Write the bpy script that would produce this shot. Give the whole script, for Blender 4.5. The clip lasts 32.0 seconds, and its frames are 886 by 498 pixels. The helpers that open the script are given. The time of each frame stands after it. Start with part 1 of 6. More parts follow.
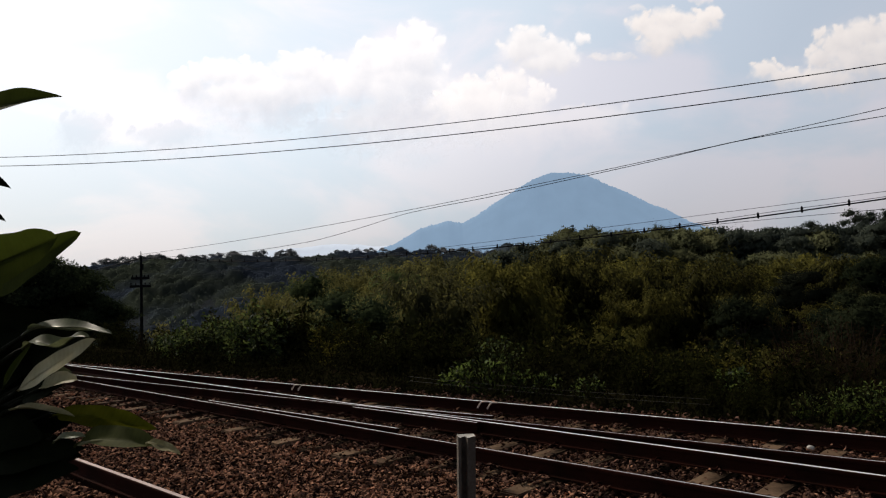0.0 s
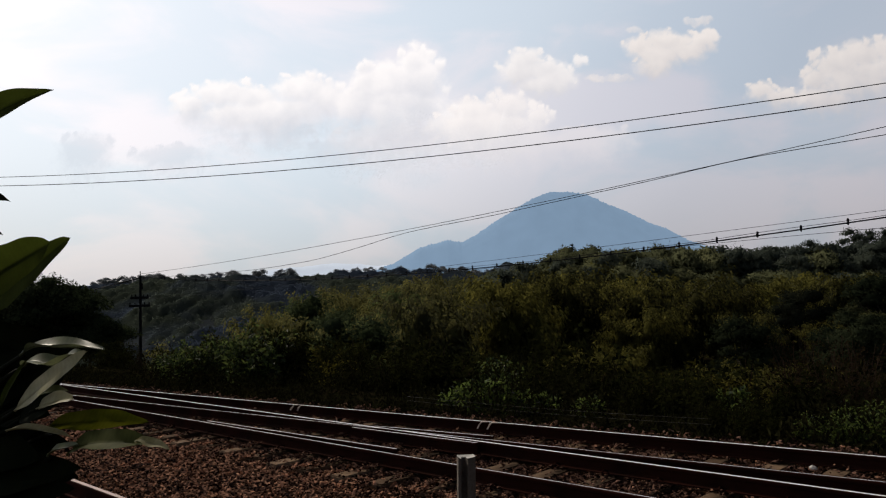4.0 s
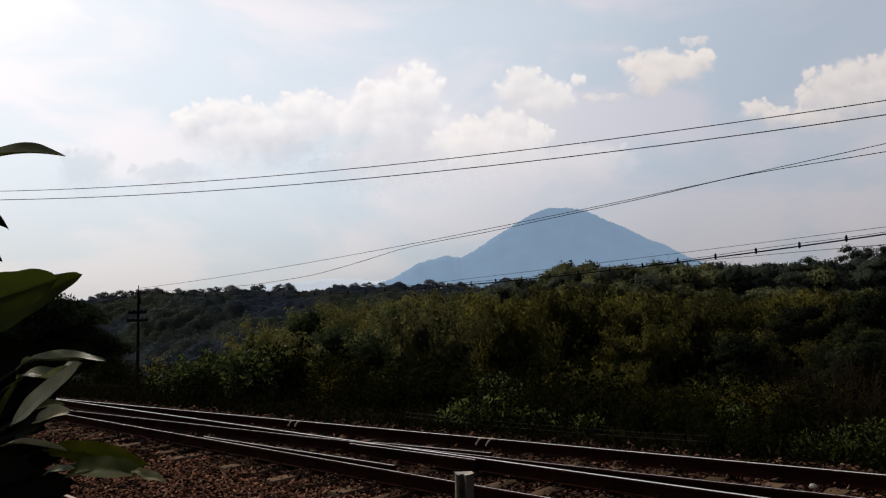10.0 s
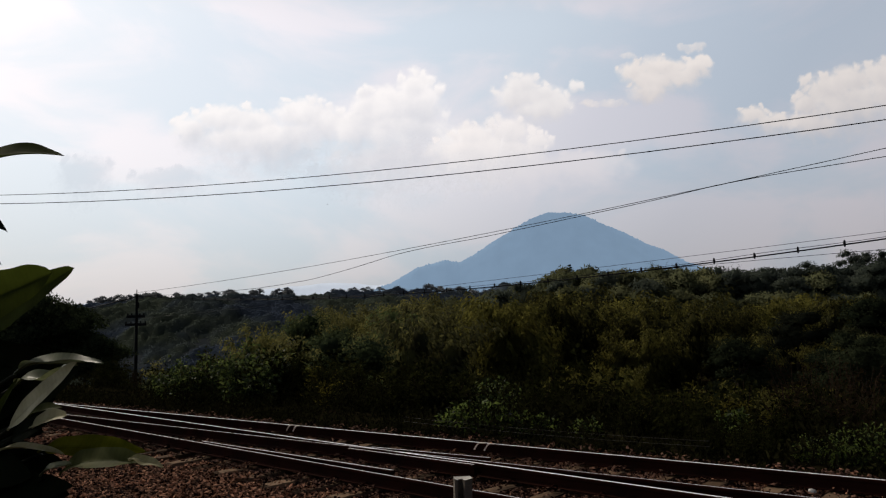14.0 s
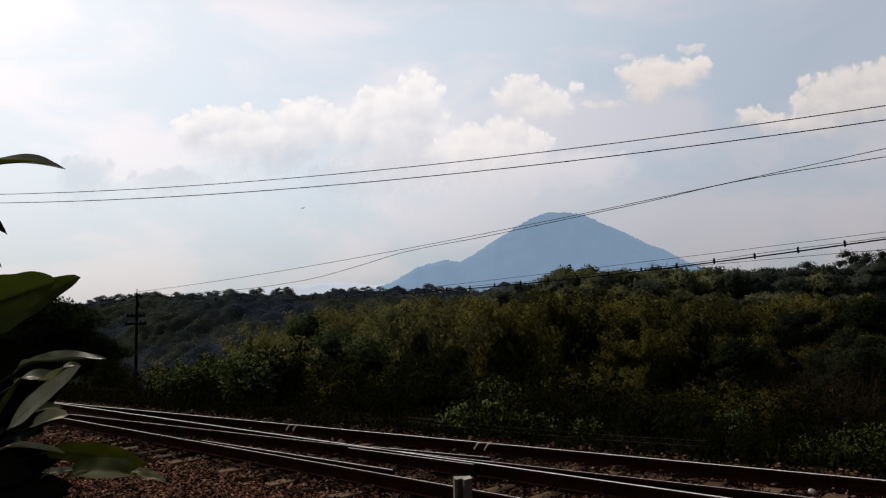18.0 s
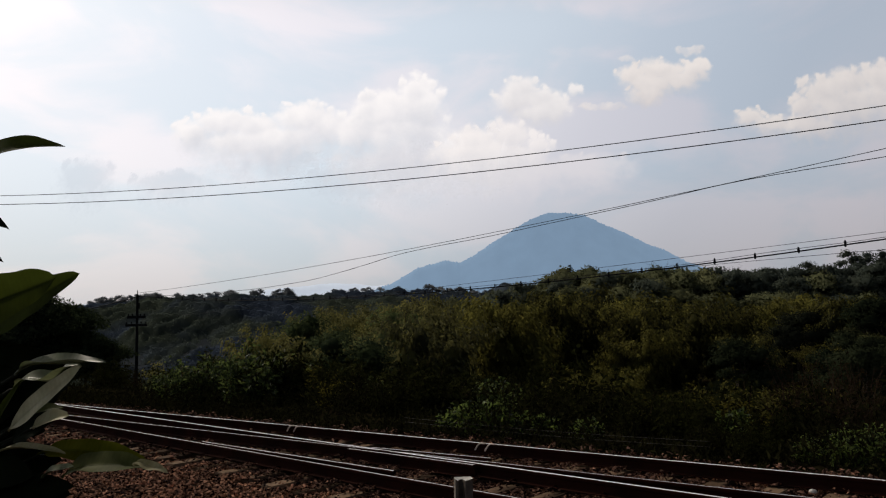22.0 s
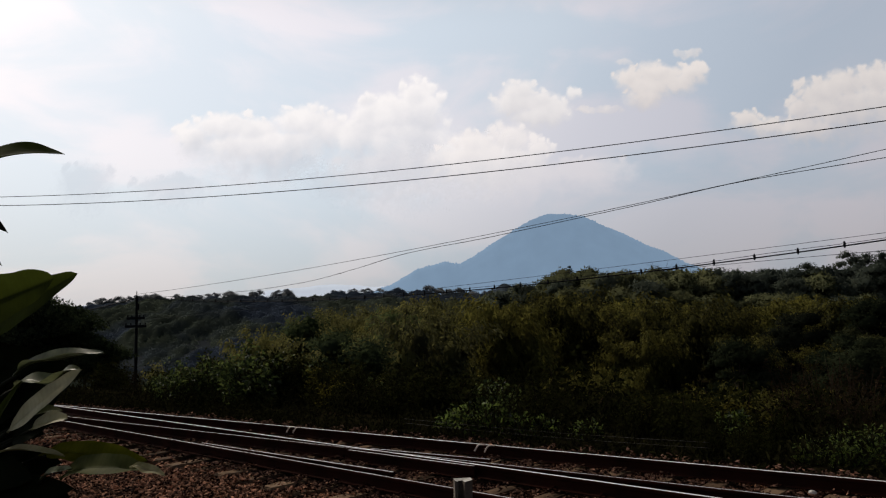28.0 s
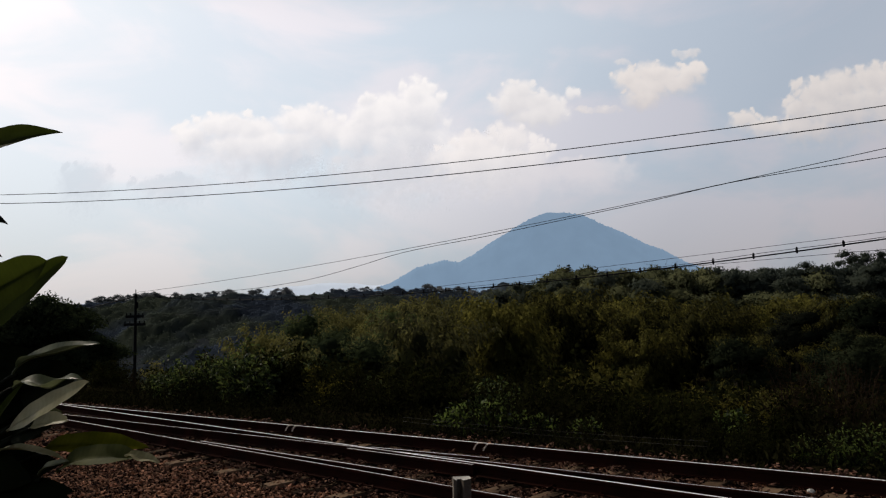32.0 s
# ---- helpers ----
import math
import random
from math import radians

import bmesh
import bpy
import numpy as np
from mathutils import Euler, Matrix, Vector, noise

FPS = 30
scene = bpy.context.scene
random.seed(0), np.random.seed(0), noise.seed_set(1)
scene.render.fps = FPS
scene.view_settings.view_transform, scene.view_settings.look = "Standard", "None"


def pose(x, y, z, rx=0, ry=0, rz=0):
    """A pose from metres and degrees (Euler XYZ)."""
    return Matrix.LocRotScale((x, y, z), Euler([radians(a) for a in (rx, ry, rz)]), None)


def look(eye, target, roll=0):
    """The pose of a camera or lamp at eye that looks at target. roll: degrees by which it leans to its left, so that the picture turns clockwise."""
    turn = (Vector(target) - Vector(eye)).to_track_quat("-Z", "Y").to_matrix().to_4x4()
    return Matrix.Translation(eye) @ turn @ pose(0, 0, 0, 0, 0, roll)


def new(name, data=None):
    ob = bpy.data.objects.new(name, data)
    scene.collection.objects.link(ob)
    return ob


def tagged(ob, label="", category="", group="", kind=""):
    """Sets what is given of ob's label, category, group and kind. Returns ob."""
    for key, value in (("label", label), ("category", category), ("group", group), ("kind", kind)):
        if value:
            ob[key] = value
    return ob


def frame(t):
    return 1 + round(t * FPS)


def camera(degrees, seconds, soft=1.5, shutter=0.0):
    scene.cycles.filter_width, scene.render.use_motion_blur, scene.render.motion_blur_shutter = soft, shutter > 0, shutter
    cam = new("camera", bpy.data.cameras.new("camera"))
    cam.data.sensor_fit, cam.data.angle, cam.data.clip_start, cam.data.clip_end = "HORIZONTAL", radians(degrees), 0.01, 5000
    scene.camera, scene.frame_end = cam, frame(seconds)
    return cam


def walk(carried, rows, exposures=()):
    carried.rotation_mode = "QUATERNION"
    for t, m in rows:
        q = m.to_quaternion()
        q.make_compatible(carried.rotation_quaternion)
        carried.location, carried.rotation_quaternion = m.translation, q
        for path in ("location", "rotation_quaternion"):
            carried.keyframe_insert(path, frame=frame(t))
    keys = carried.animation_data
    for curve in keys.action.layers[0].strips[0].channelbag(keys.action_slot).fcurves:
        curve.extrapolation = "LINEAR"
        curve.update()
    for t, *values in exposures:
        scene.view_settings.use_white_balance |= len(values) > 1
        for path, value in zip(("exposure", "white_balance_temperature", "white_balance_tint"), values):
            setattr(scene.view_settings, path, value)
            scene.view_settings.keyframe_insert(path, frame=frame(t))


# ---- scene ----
cam = camera(62.6, 32.0, soft=1.2)
EYE = (0.0, 0.0, 1.834)
walk(cam, [
    (0, look(EYE, (-0.241, 99.869, 6.944), -1.718)),
    (0.5, look(EYE, (-0.032, 99.841, 7.475), -1.847)),
    (1, look(EYE, (-0.059, 99.804, 8.090), -1.880)),
    (1.5, look(EYE, (-0.161, 99.775, 8.537), -1.561)),
    (2, look(EYE, (-0.058, 99.740, 9.040), -1.671)),
    (2.5, look(EYE, (-0.108, 99.716, 9.360), -1.648)),
    (3, look(EYE, (-0.088, 99.701, 9.556), -1.802)),
    (3.5, look(EYE, (-0.125, 99.703, 9.534), -1.785)),
    (5.5, look(EYE, (0.023, 99.664, 10.025), -1.774)),
    (6, look(EYE, (0.032, 99.644, 10.270), -1.820)),
    (6.5, look(EYE, (0.095, 99.627, 10.466), -1.808)),
    (7, look(EYE, (0.115, 99.611, 10.641), -1.725)),
    (7.5, look(EYE, (0.144, 99.600, 10.763), -1.667)),
    (8, look(EYE, (0.097, 99.575, 11.043), -1.699)),
    (8.5, look(EYE, (0.094, 99.555, 11.260), -1.627)),
    (9, look(EYE, (0.055, 99.539, 11.426), -1.579)),
    (9.5, look(EYE, (0.068, 99.525, 11.573), -1.594)),
    (10, look(EYE, (0.115, 99.514, 11.676), -1.590)),
    (10.5, look(EYE, (0.144, 99.510, 11.716), -1.661)),
    (11, look(EYE, (0.199, 99.504, 11.781), -1.613)),
    (11.5, look(EYE, (0.227, 99.493, 11.884), -1.557)),
    (12, look(EYE, (0.265, 99.484, 11.976), -1.489)),
    (12.5, look(EYE, (0.261, 99.467, 12.140), -1.545)),
    (13, look(EYE, (0.246, 99.461, 12.198), -1.490)),
    (13.5, look(EYE, (0.290, 99.451, 12.296), -1.534)),
    (14, look(EYE, (0.303, 99.453, 12.277), -1.545)),
    (14.5, look(EYE, (0.299, 99.452, 12.285), -1.620)),
    (16.5, look(EYE, (0.218, 99.449, 12.311), -1.601)),
    (17, look(EYE, (0.171, 99.448, 12.322), -1.632)),
    (17.5, look(EYE, (0.295, 99.460, 12.209), -1.493)),
    (18, look(EYE, (0.284, 99.457, 12.237), -1.471)),
    (18.5, look(EYE, (0.288, 99.459, 12.214), -1.422)),
    (19, look(EYE, (0.260, 99.458, 12.231), -1.466)),
    (19.5, look(EYE, (0.289, 99.458, 12.228), -1.460)),
    (20, look(EYE, (0.258, 99.457, 12.240), -1.497)),
    (20.5, look(EYE, (0.222, 99.457, 12.238), -1.472)),
    (21, look(EYE, (0.278, 99.457, 12.239), -1.396)),
    (21.5, look(EYE, (0.259, 99.453, 12.272), -1.427)),
    (22, look(EYE, (0.239, 99.447, 12.335), -1.570)),
    (22.5, look(EYE, (0.265, 99.441, 12.386), -1.555)),
    (23, look(EYE, (0.286, 99.439, 12.405), -1.618)),
    (23.5, look(EYE, (0.319, 99.439, 12.410), -1.553)),
    (24, look(EYE, (0.397, 99.438, 12.412), -1.559)),
    (24.5, look(EYE, (0.351, 99.437, 12.426), -1.487)),
    (25, look(EYE, (0.373, 99.434, 12.447), -1.486)),
    (25.5, look(EYE, (0.361, 99.439, 12.406), -1.382)),
    (27.5, look(EYE, (0.343, 99.435, 12.440), -1.559)),
    (28, look(EYE, (0.318, 99.431, 12.480), -1.592)),
    (28.5, look(EYE, (0.410, 99.427, 12.516), -1.630)),
    (29, look(EYE, (0.357, 99.427, 12.517), -1.627)),
    (29.5, look(EYE, (0.371, 99.428, 12.512), -1.567)),
    (30, look(EYE, (0.385, 99.435, 12.445), -1.463)),
    (30.5, look(EYE, (0.443, 99.441, 12.382), -1.445)),
    (31, look(EYE, (0.397, 99.445, 12.349), -1.449)),
    (31.5, look(EYE, (0.445, 99.445, 12.343), -1.435)),
    (32, look(EYE, (0.423, 99.452, 12.279), -1.519)),
], exposures=[(0, 0.2), (1, 0.25), (2, 0.17), (3, 0.05), (6, 0.06), (9, 0.0), (23, -0.02), (25, -0.08), (28, -0.04), (30, -0.08), (32, -0.04)])

# ---------------------------------------------------------------- world and sun
SUN_AZ, SUN_EL = -45.0, 42.0       # degrees: azimuth left of the way ahead, height
SUN_DIR = Vector((math.sin(radians(SUN_AZ)) * math.cos(radians(SUN_EL)),
                  math.cos(radians(SUN_AZ)) * math.cos(radians(SUN_EL)), math.sin(radians(SUN_EL))))

world = bpy.data.worlds.new("hazy_sky")
scene.world = world
world.use_nodes = True
wt = world.node_tree
wt.nodes.clear()


def wnode(kind, **values):
    n = wt.nodes.new(kind)
    for key, value in values.items():
        n.inputs[key].default_value = value
    return n


w_out = wnode("ShaderNodeOutputWorld")
w_bg = wnode("ShaderNodeBackground")
w_bg.inputs["Strength"].default_value = 1.0
w_sky = wt.nodes.new("ShaderNodeTexSky")
w_sky.sky_type, w_sky.sun_disc = "NISHITA", False
w_sky.sun_elevation, w_sky.sun_rotation = radians(SUN_EL), radians(SUN_AZ)
w_sky.dust_density, w_sky.air_density = 3.0, 1.2
w_tc = wt.nodes.new("ShaderNodeTexCoord")
w_norm = wt.nodes.new("ShaderNodeVectorMath")
w_norm.operation = "NORMALIZE"
w_dot = wt.nodes.new("ShaderNodeVectorMath")
w_dot.operation = "DOT_PRODUCT"
w_dot.inputs[1].default_value = SUN_DIR
# haze: brightest round the sun, fading round to the far side of the sky
w_ramp = wt.nodes.new("ShaderNodeValToRGB")
ramp = w_ramp.color_ramp
ramp.elements[0].position, ramp.elements[0].color = 0.0, (0.025, 0.03, 0.04, 1)
ramp.elements[1].position, ramp.elements[1].color = 1.0, (0.85, 0.842, 0.846, 1)
for place, colour in ((0.46, (0.03, 0.031, 0.036)), (0.56, (0.32, 0.32, 0.35)), (0.625, (0.455, 0.445, 0.48)), (0.71, (0.43, 0.446, 0.494)), (0.78, (0.508, 0.526, 0.574)),
                      (0.83, (0.602, 0.619, 0.657)), (0.87, (0.645, 0.664, 0.703)), (0.93, (0.715, 0.722, 0.758)), (0.955, (0.755, 0.755, 0.782))):
    e = ramp.elements.new(place)
    e.color = (*colour, 1)
w_map = wt.nodes.new("ShaderNodeMapRange")
w_map.inputs["From Min"].default_value, w_map.inputs["From Max"].default_value = -1.0, 1.0
# thin broken cloud: large soft patches, bluer between them
w_scale = wt.nodes.new("ShaderNodeMapping")
w_scale.inputs["Scale"].default_value = (1.0, 1.0, 2.2)
w_noise = wnode("ShaderNodeTexNoise", Scale=4.2, Detail=7.0, Roughness=0.52, Distortion=0.4)
w_nr = wt.nodes.new("ShaderNodeMapRange")
w_nr.inputs["From Min"].default_value, w_nr.inputs["From Max"].default_value = 0.40, 0.59
w_nr.interpolation_type = "SMOOTHSTEP"
w_blue = wt.nodes.new("ShaderNodeMix")
w_blue.data_type, w_blue.blend_type = "RGBA", "MULTIPLY"
w_blue.inputs["Factor"].default_value = 1.0
w_tint = wt.nodes.new("ShaderNodeMix")
w_tint.data_type = "RGBA"
w_tint.inputs[6].default_value, w_tint.inputs[7].default_value = (0.872, 0.940, 0.982, 1), (1.09, 1.022, 1.018, 1)
w_add = wt.nodes.new("ShaderNodeMix")
w_add.data_type, w_add.blend_type = "RGBA", "ADD"
w_add.inputs["Factor"].default_value = 0.02
# the haze lies low: the sky overhead is clearer and deeper
w_sep = wt.nodes.new("ShaderNodeSeparateXYZ")
w_high = wt.nodes.new("ShaderNodeMapRange")
w_high.interpolation_type = "SMOOTHSTEP"
w_high.inputs["From Min"].default_value, w_high.inputs["From Max"].default_value = 0.38, 0.62
w_high.inputs["To Min"].default_value, w_high.inputs["To Max"].default_value = 1.0, 0.08
w_low = wt.nodes.new("ShaderNodeMapRange")
w_low.interpolation_type = "SMOOTHSTEP"
w_low.inputs["From Min"].default_value, w_low.inputs["From Max"].default_value = 0.0, 0.24
w_cool = wt.nodes.new("ShaderNodeMix")
w_cool.data_type = "RGBA"
w_cool.inputs[6].default_value, w_cool.inputs[7].default_value = (0.72, 0.74, 0.775, 1), (1, 1, 1, 1)
w_far = wt.nodes.new("ShaderNodeMix")
w_far.data_type, w_far.blend_type = "RGBA", "MULTIPLY"
w_far.inputs["Factor"].default_value = 1.0
w_dim = wt.nodes.new("ShaderNodeMix")
w_dim.data_type, w_dim.blend_type = "RGBA", "MULTIPLY"
w_dim.inputs["Factor"].default_value = 1.0
for a, b in ((w_tc.outputs["Generated"], w_norm.inputs[0]), (w_norm.outputs[0], w_dot.inputs[0]), (w_dot.outputs["Value"], w_map.inputs["Value"]),
             (w_map.outputs["Result"], w_ramp.inputs["Fac"]), (w_norm.outputs[0], w_scale.inputs["Vector"]), (w_scale.outputs[0], w_noise.inputs["Vector"]),
             (w_noise.outputs["Fac"], w_nr.inputs["Value"]), (w_nr.outputs["Result"], w_tint.inputs["Factor"]), (w_ramp.outputs["Color"], w_blue.inputs[6]),
             (w_tint.outputs[2], w_blue.inputs[7]), (w_blue.outputs[2], w_dim.inputs[6]), (w_norm.outputs[0], w_sep.inputs[0]), (w_sep.outputs["Z"], w_high.inputs["Value"]),
             (w_sep.outputs["Z"], w_low.inputs["Value"]), (w_high.outputs["Result"], w_dim.inputs[7]), (w_low.outputs["Result"], w_cool.inputs["Factor"]), (w_dim.outputs[2], w_far.inputs[6]), (w_cool.outputs[2], w_far.inputs[7]), (w_far.outputs[2], w_add.inputs[6]), (w_sky.outputs["Color"], w_add.inputs[7]),
             (w_add.outputs[2], w_bg.inputs["Color"]), (w_bg.outputs[0], w_out.inputs["Surface"])):
    wt.links.new(a, b)

sun = new("sun", bpy.data.lights.new("sun", "SUN"))
sun.data.energy, sun.data.angle, sun.data.color = 2.0, radians(0.8), (1.0, 0.90, 0.76)
sun.matrix_world = look(tuple(SUN_DIR * 50), (0, 0, 0))

# ---------------------------------------------------------------- materials


def shader(name):
    m = bpy.data.materials.new(name)
    m.use_nodes = True
    nt = m.node_tree
    return m, nt, nt.nodes["Principled BSDF"]


def surface(name, dark, light, scale=8.0, rough=0.8, metal=0.0, bump=0.3, fine=60.0, spots=None, island=0.0, each=0.0, gloss=0.3, low=0.25, high=0.75):
    """Two-scale noise between two colours, fine relief; spots: a third colour for stains; island, each: how far loose pieces and objects differ."""
    m, nt, p = shader(name)
    tc = nt.nodes.new("ShaderNodeTexCoord")
    big, small = nt.nodes.new("ShaderNodeTexNoise"), nt.nodes.new("ShaderNodeTexNoise")
    big.inputs["Scale"].default_value, big.inputs["Detail"].default_value = scale, 5.0
    small.inputs["Scale"].default_value, small.inputs["Detail"].default_value = fine, 4.0
    for n in (big, small):
        nt.links.new(tc.outputs["Object"], n.inputs["Vector"])
    mix = nt.nodes.new("ShaderNodeMix")
    mix.data_type = "FLOAT"
    mix.inputs["Factor"].default_value = 0.4
    nt.links.new(big.outputs["Fac"], mix.inputs[2])
    nt.links.new(small.outputs["Fac"], mix.inputs[3])
    val = mix.outputs[0]
    if island or each:
        source = nt.nodes.new("ShaderNodeNewGeometry").outputs["Random Per Island"] if island else nt.nodes.new("ShaderNodeObjectInfo").outputs["Random"]
        blend = nt.nodes.new("ShaderNodeMix")
        blend.data_type = "FLOAT"
        blend.inputs["Factor"].default_value = island or each
        nt.links.new(val, blend.inputs[2])
        nt.links.new(source, blend.inputs[3])
        val = blend.outputs[0]
    cr = nt.nodes.new("ShaderNodeValToRGB")
    cr.color_ramp.elements[0].position, cr.color_ramp.elements[0].color = low, (*dark, 1)
    cr.color_ramp.elements[1].position, cr.color_ramp.elements[1].color = high, (*light, 1)
    nt.links.new(val, cr.inputs["Fac"])
    colour = cr.outputs["Color"]
    if spots:
        sn = nt.nodes.new("ShaderNodeTexNoise")
        sn.inputs["Scale"].default_value, sn.inputs["Detail"].default_value = scale * 0.37, 6.0
        nt.links.new(tc.outputs["Object"], sn.inputs["Vector"])
        sr = nt.nodes.new("ShaderNodeMapRange")
        sr.inputs["From Min"].default_value, sr.inputs["From Max"].default_value = 0.5, 0.65
        nt.links.new(sn.outputs["Fac"], sr.inputs["Value"])
        sm = nt.nodes.new("ShaderNodeMix")
        sm.data_type = "RGBA"
        sm.inputs[7].default_value = (*spots, 1)
        nt.links.new(sr.outputs["Result"], sm.inputs["Factor"])
        nt.links.new(colour, sm.inputs[6])
        colour = sm.outputs[2]
    nt.links.new(colour, p.inputs["Base Color"])
    p.inputs["Roughness"].default_value, p.inputs["Metallic"].default_value = rough, metal
    p.inputs["Specular IOR Level"].default_value = gloss
    if bump:
        b = nt.nodes.new("ShaderNodeBump")
        b.inputs["Strength"].default_value, b.inputs["Distance"].default_value = bump, 0.02
        nt.links.new(small.outputs["Fac"], b.inputs["Height"])
        nt.links.new(b.outputs["Normal"], p.inputs["Normal"])
    return m


def foliage(name, dark, light, through_light=0.3, rough=0.8, object_share=0.35, gloss=0.0, patches=None, patch_scale=0.05, shade_share=0.15):
    """Leaves: colour varies from leaf to leaf and from plant to plant; some light passes through."""
    m, nt, p = shader(name)
    geo, info = nt.nodes.new("ShaderNodeNewGeometry"), nt.nodes.new("ShaderNodeObjectInfo")
    mix = nt.nodes.new("ShaderNodeMix")
    mix.data_type = "FLOAT"
    mix.inputs["Factor"].default_value = object_share
    nt.links.new(geo.outputs["Random Per Island"], mix.inputs[2])
    nt.links.new(info.outputs["Random"], mix.inputs[3])
    cr = nt.nodes.new("ShaderNodeValToRGB")
    cr.color_ramp.elements[0].position, cr.color_ramp.elements[0].color = shade_share, (*dark, 1)
    cr.color_ramp.elements[1].position, cr.color_ramp.elements[1].color = 0.9, (*light, 1)
    nt.links.new(mix.outputs[0], cr.inputs["Fac"])
    colour = cr.outputs["Color"]
    if patches:
        tc, pn = nt.nodes.new("ShaderNodeTexCoord"), nt.nodes.new("ShaderNodeTexNoise")
        pn.inputs["Scale"].default_value, pn.inputs["Detail"].default_value = patch_scale, 3.0
        nt.links.new(tc.outputs["Object"], pn.inputs["Vector"])
        pr = nt.nodes.new("ShaderNodeMapRange")
        pr.interpolation_type = "SMOOTHSTEP"
        pr.inputs["From Min"].default_value, pr.inputs["From Max"].default_value = 0.42, 0.62
        nt.links.new(pn.outputs["Fac"], pr.inputs["Value"])
        pm = nt.nodes.new("ShaderNodeMix")
        pm.data_type = "RGBA"
        pm.inputs[7].default_value = (*patches, 1)
        nt.links.new(pr.outputs["Result"], pm.inputs["Factor"])
        nt.links.new(colour, pm.inputs[6])
        colour = pm.outputs[2]
    nt.links.new(colour, p.inputs["Base Color"])
    p.inputs["Roughness"].default_value = rough
    p.inputs["Specular IOR Level"].default_value = gloss
    tr = nt.nodes.new("ShaderNodeBsdfTranslucent")
    nt.links.new(colour, tr.inputs["Color"])
    ms = nt.nodes.new("ShaderNodeMixShader")
    ms.inputs["Fac"].default_value = through_light
    nt.links.new(p.outputs[0], ms.inputs[1])
    nt.links.new(tr.outputs[0], ms.inputs[2])
    nt.links.new(ms.outputs[0], nt.nodes["Material Output"].inputs["Surface"])
    return m


M_EARTH = surface("ballast_bed", (0.010, 0.005, 0.003), (0.034, 0.018, 0.011), scale=1.5, fine=40, bump=0.8, rough=1.0, gloss=0.0)
M_SOIL = surface("overgrown_soil", (0.006, 0.006, 0.003), (0.022, 0.019, 0.009), scale=0.8, fine=9.0, bump=0.6, rough=1.0, spots=(0.014, 0.010, 0.006), gloss=0.0)
M_STONE = surface("ballast_stone", (0.012, 0.004, 0.0025), (0.56, 0.285, 0.175), scale=2.0, fine=90, bump=0.3, rough=0.95, island=0.8, gloss=0.04, low=0.34, high=0.88)
# ballast darkened in its colour to stand in for shade at the rails
M_STONE_SHADE = surface("shade_dark_ballast_stone", (0.010, 0.004, 0.003), (0.22, 0.118, 0.082), scale=2.0, fine=90, bump=0.3, rough=0.95, island=0.8, gloss=0.04, low=0.34, high=0.88)
M_WHITE_STONE = surface("pale_stone", (0.45, 0.42, 0.38), (0.7, 0.66, 0.6), scale=9, fine=70, bump=0.4)
M_RAIL = surface("rusty_rail", (0.012, 0.0036, 0.0024), (0.034, 0.0105, 0.0068), scale=3.0, fine=80, rough=0.95, bump=0.4, spots=(0.012, 0.0055, 0.004), gloss=0.03)
# glint on the worn heads is put into these near-white, partly metal bases
M_HEAD = surface("polished_railhead_glint", (0.86, 0.84, 0.83), (0.95, 0.93, 0.92), scale=1.2, fine=120, rough=0.36, metal=0.25, bump=0.02, gloss=0.5)
M_HEAD_DULL = surface("dull_railhead", (0.60, 0.55, 0.52), (0.82, 0.77, 0.74), scale=1.2, fine=120, rough=0.36, metal=0.6, bump=0.05, spots=(0.5, 0.43, 0.39), gloss=0.5)
M_HEAD_RUST = surface("rust_brown_railhead", (0.30, 0.20, 0.16), (0.48, 0.35, 0.29), scale=2.0, fine=90, rough=0.42, metal=0.4, bump=0.1, gloss=0.4)
M_SLEEPER = surface("weathered_sleeper", (0.07, 0.044, 0.028), (0.25, 0.165, 0.105), scale=5, fine=50, rough=0.9, bump=0.5, each=0.4, spots=(0.05, 0.033, 0.022), gloss=0.03)
M_POST = surface("weathered_concrete_post", (0.060, 0.045, 0.034), (0.24, 0.20, 0.16), scale=9, fine=70, rough=0.85, bump=0.5, spots=(0.13, 0.105, 0.08))
M_POLE = surface("dark_pole_paint", (0.008, 0.008, 0.009), (0.02, 0.02, 0.022), scale=3, fine=40, rough=0.8, gloss=0.05)
M_WIRE = surface("black_wire", (0.008, 0.008, 0.009), (0.018, 0.018, 0.02), scale=3, fine=40, rough=0.7, bump=0.0, gloss=0.1)
M_PALE_WIRE = surface("weathered_wire", (0.014, 0.011, 0.006), (0.034, 0.028, 0.016), scale=3, fine=40, rough=0.6, bump=0.0)
M_BOND = surface("bond_copper", (0.55, 0.42, 0.34), (0.8, 0.68, 0.6), scale=6, fine=60, rough=0.5, bump=0.1)
M_BARK = surface("bark", (0.02, 0.015, 0.01), (0.075, 0.06, 0.045), scale=3, fine=30, rough=0.95, bump=0.8)
M_CULM = surface("bamboo_culm", (0.06, 0.06, 0.02), (0.14, 0.12, 0.05), scale=2, fine=20, rough=0.7)
M_TWIG = surface("dry_twig", (0.022, 0.014, 0.009), (0.06, 0.04, 0.027), scale=3, fine=30, rough=0.95, gloss=0.03)
M_STEM = surface("shrub_stem", (0.004, 0.005, 0.002), (0.012, 0.013, 0.006), scale=20, fine=150, rough=0.8, gloss=0.05)
M_BAMBOO = foliage("bamboo_leaves", (0.034, 0.034, 0.015), (0.215, 0.195, 0.044), 0.38, object_share=0.5)
M_BROAD = foliage("broad_leaves", (0.016, 0.019, 0.013), (0.086, 0.088, 0.034), 0.28, object_share=0.8)
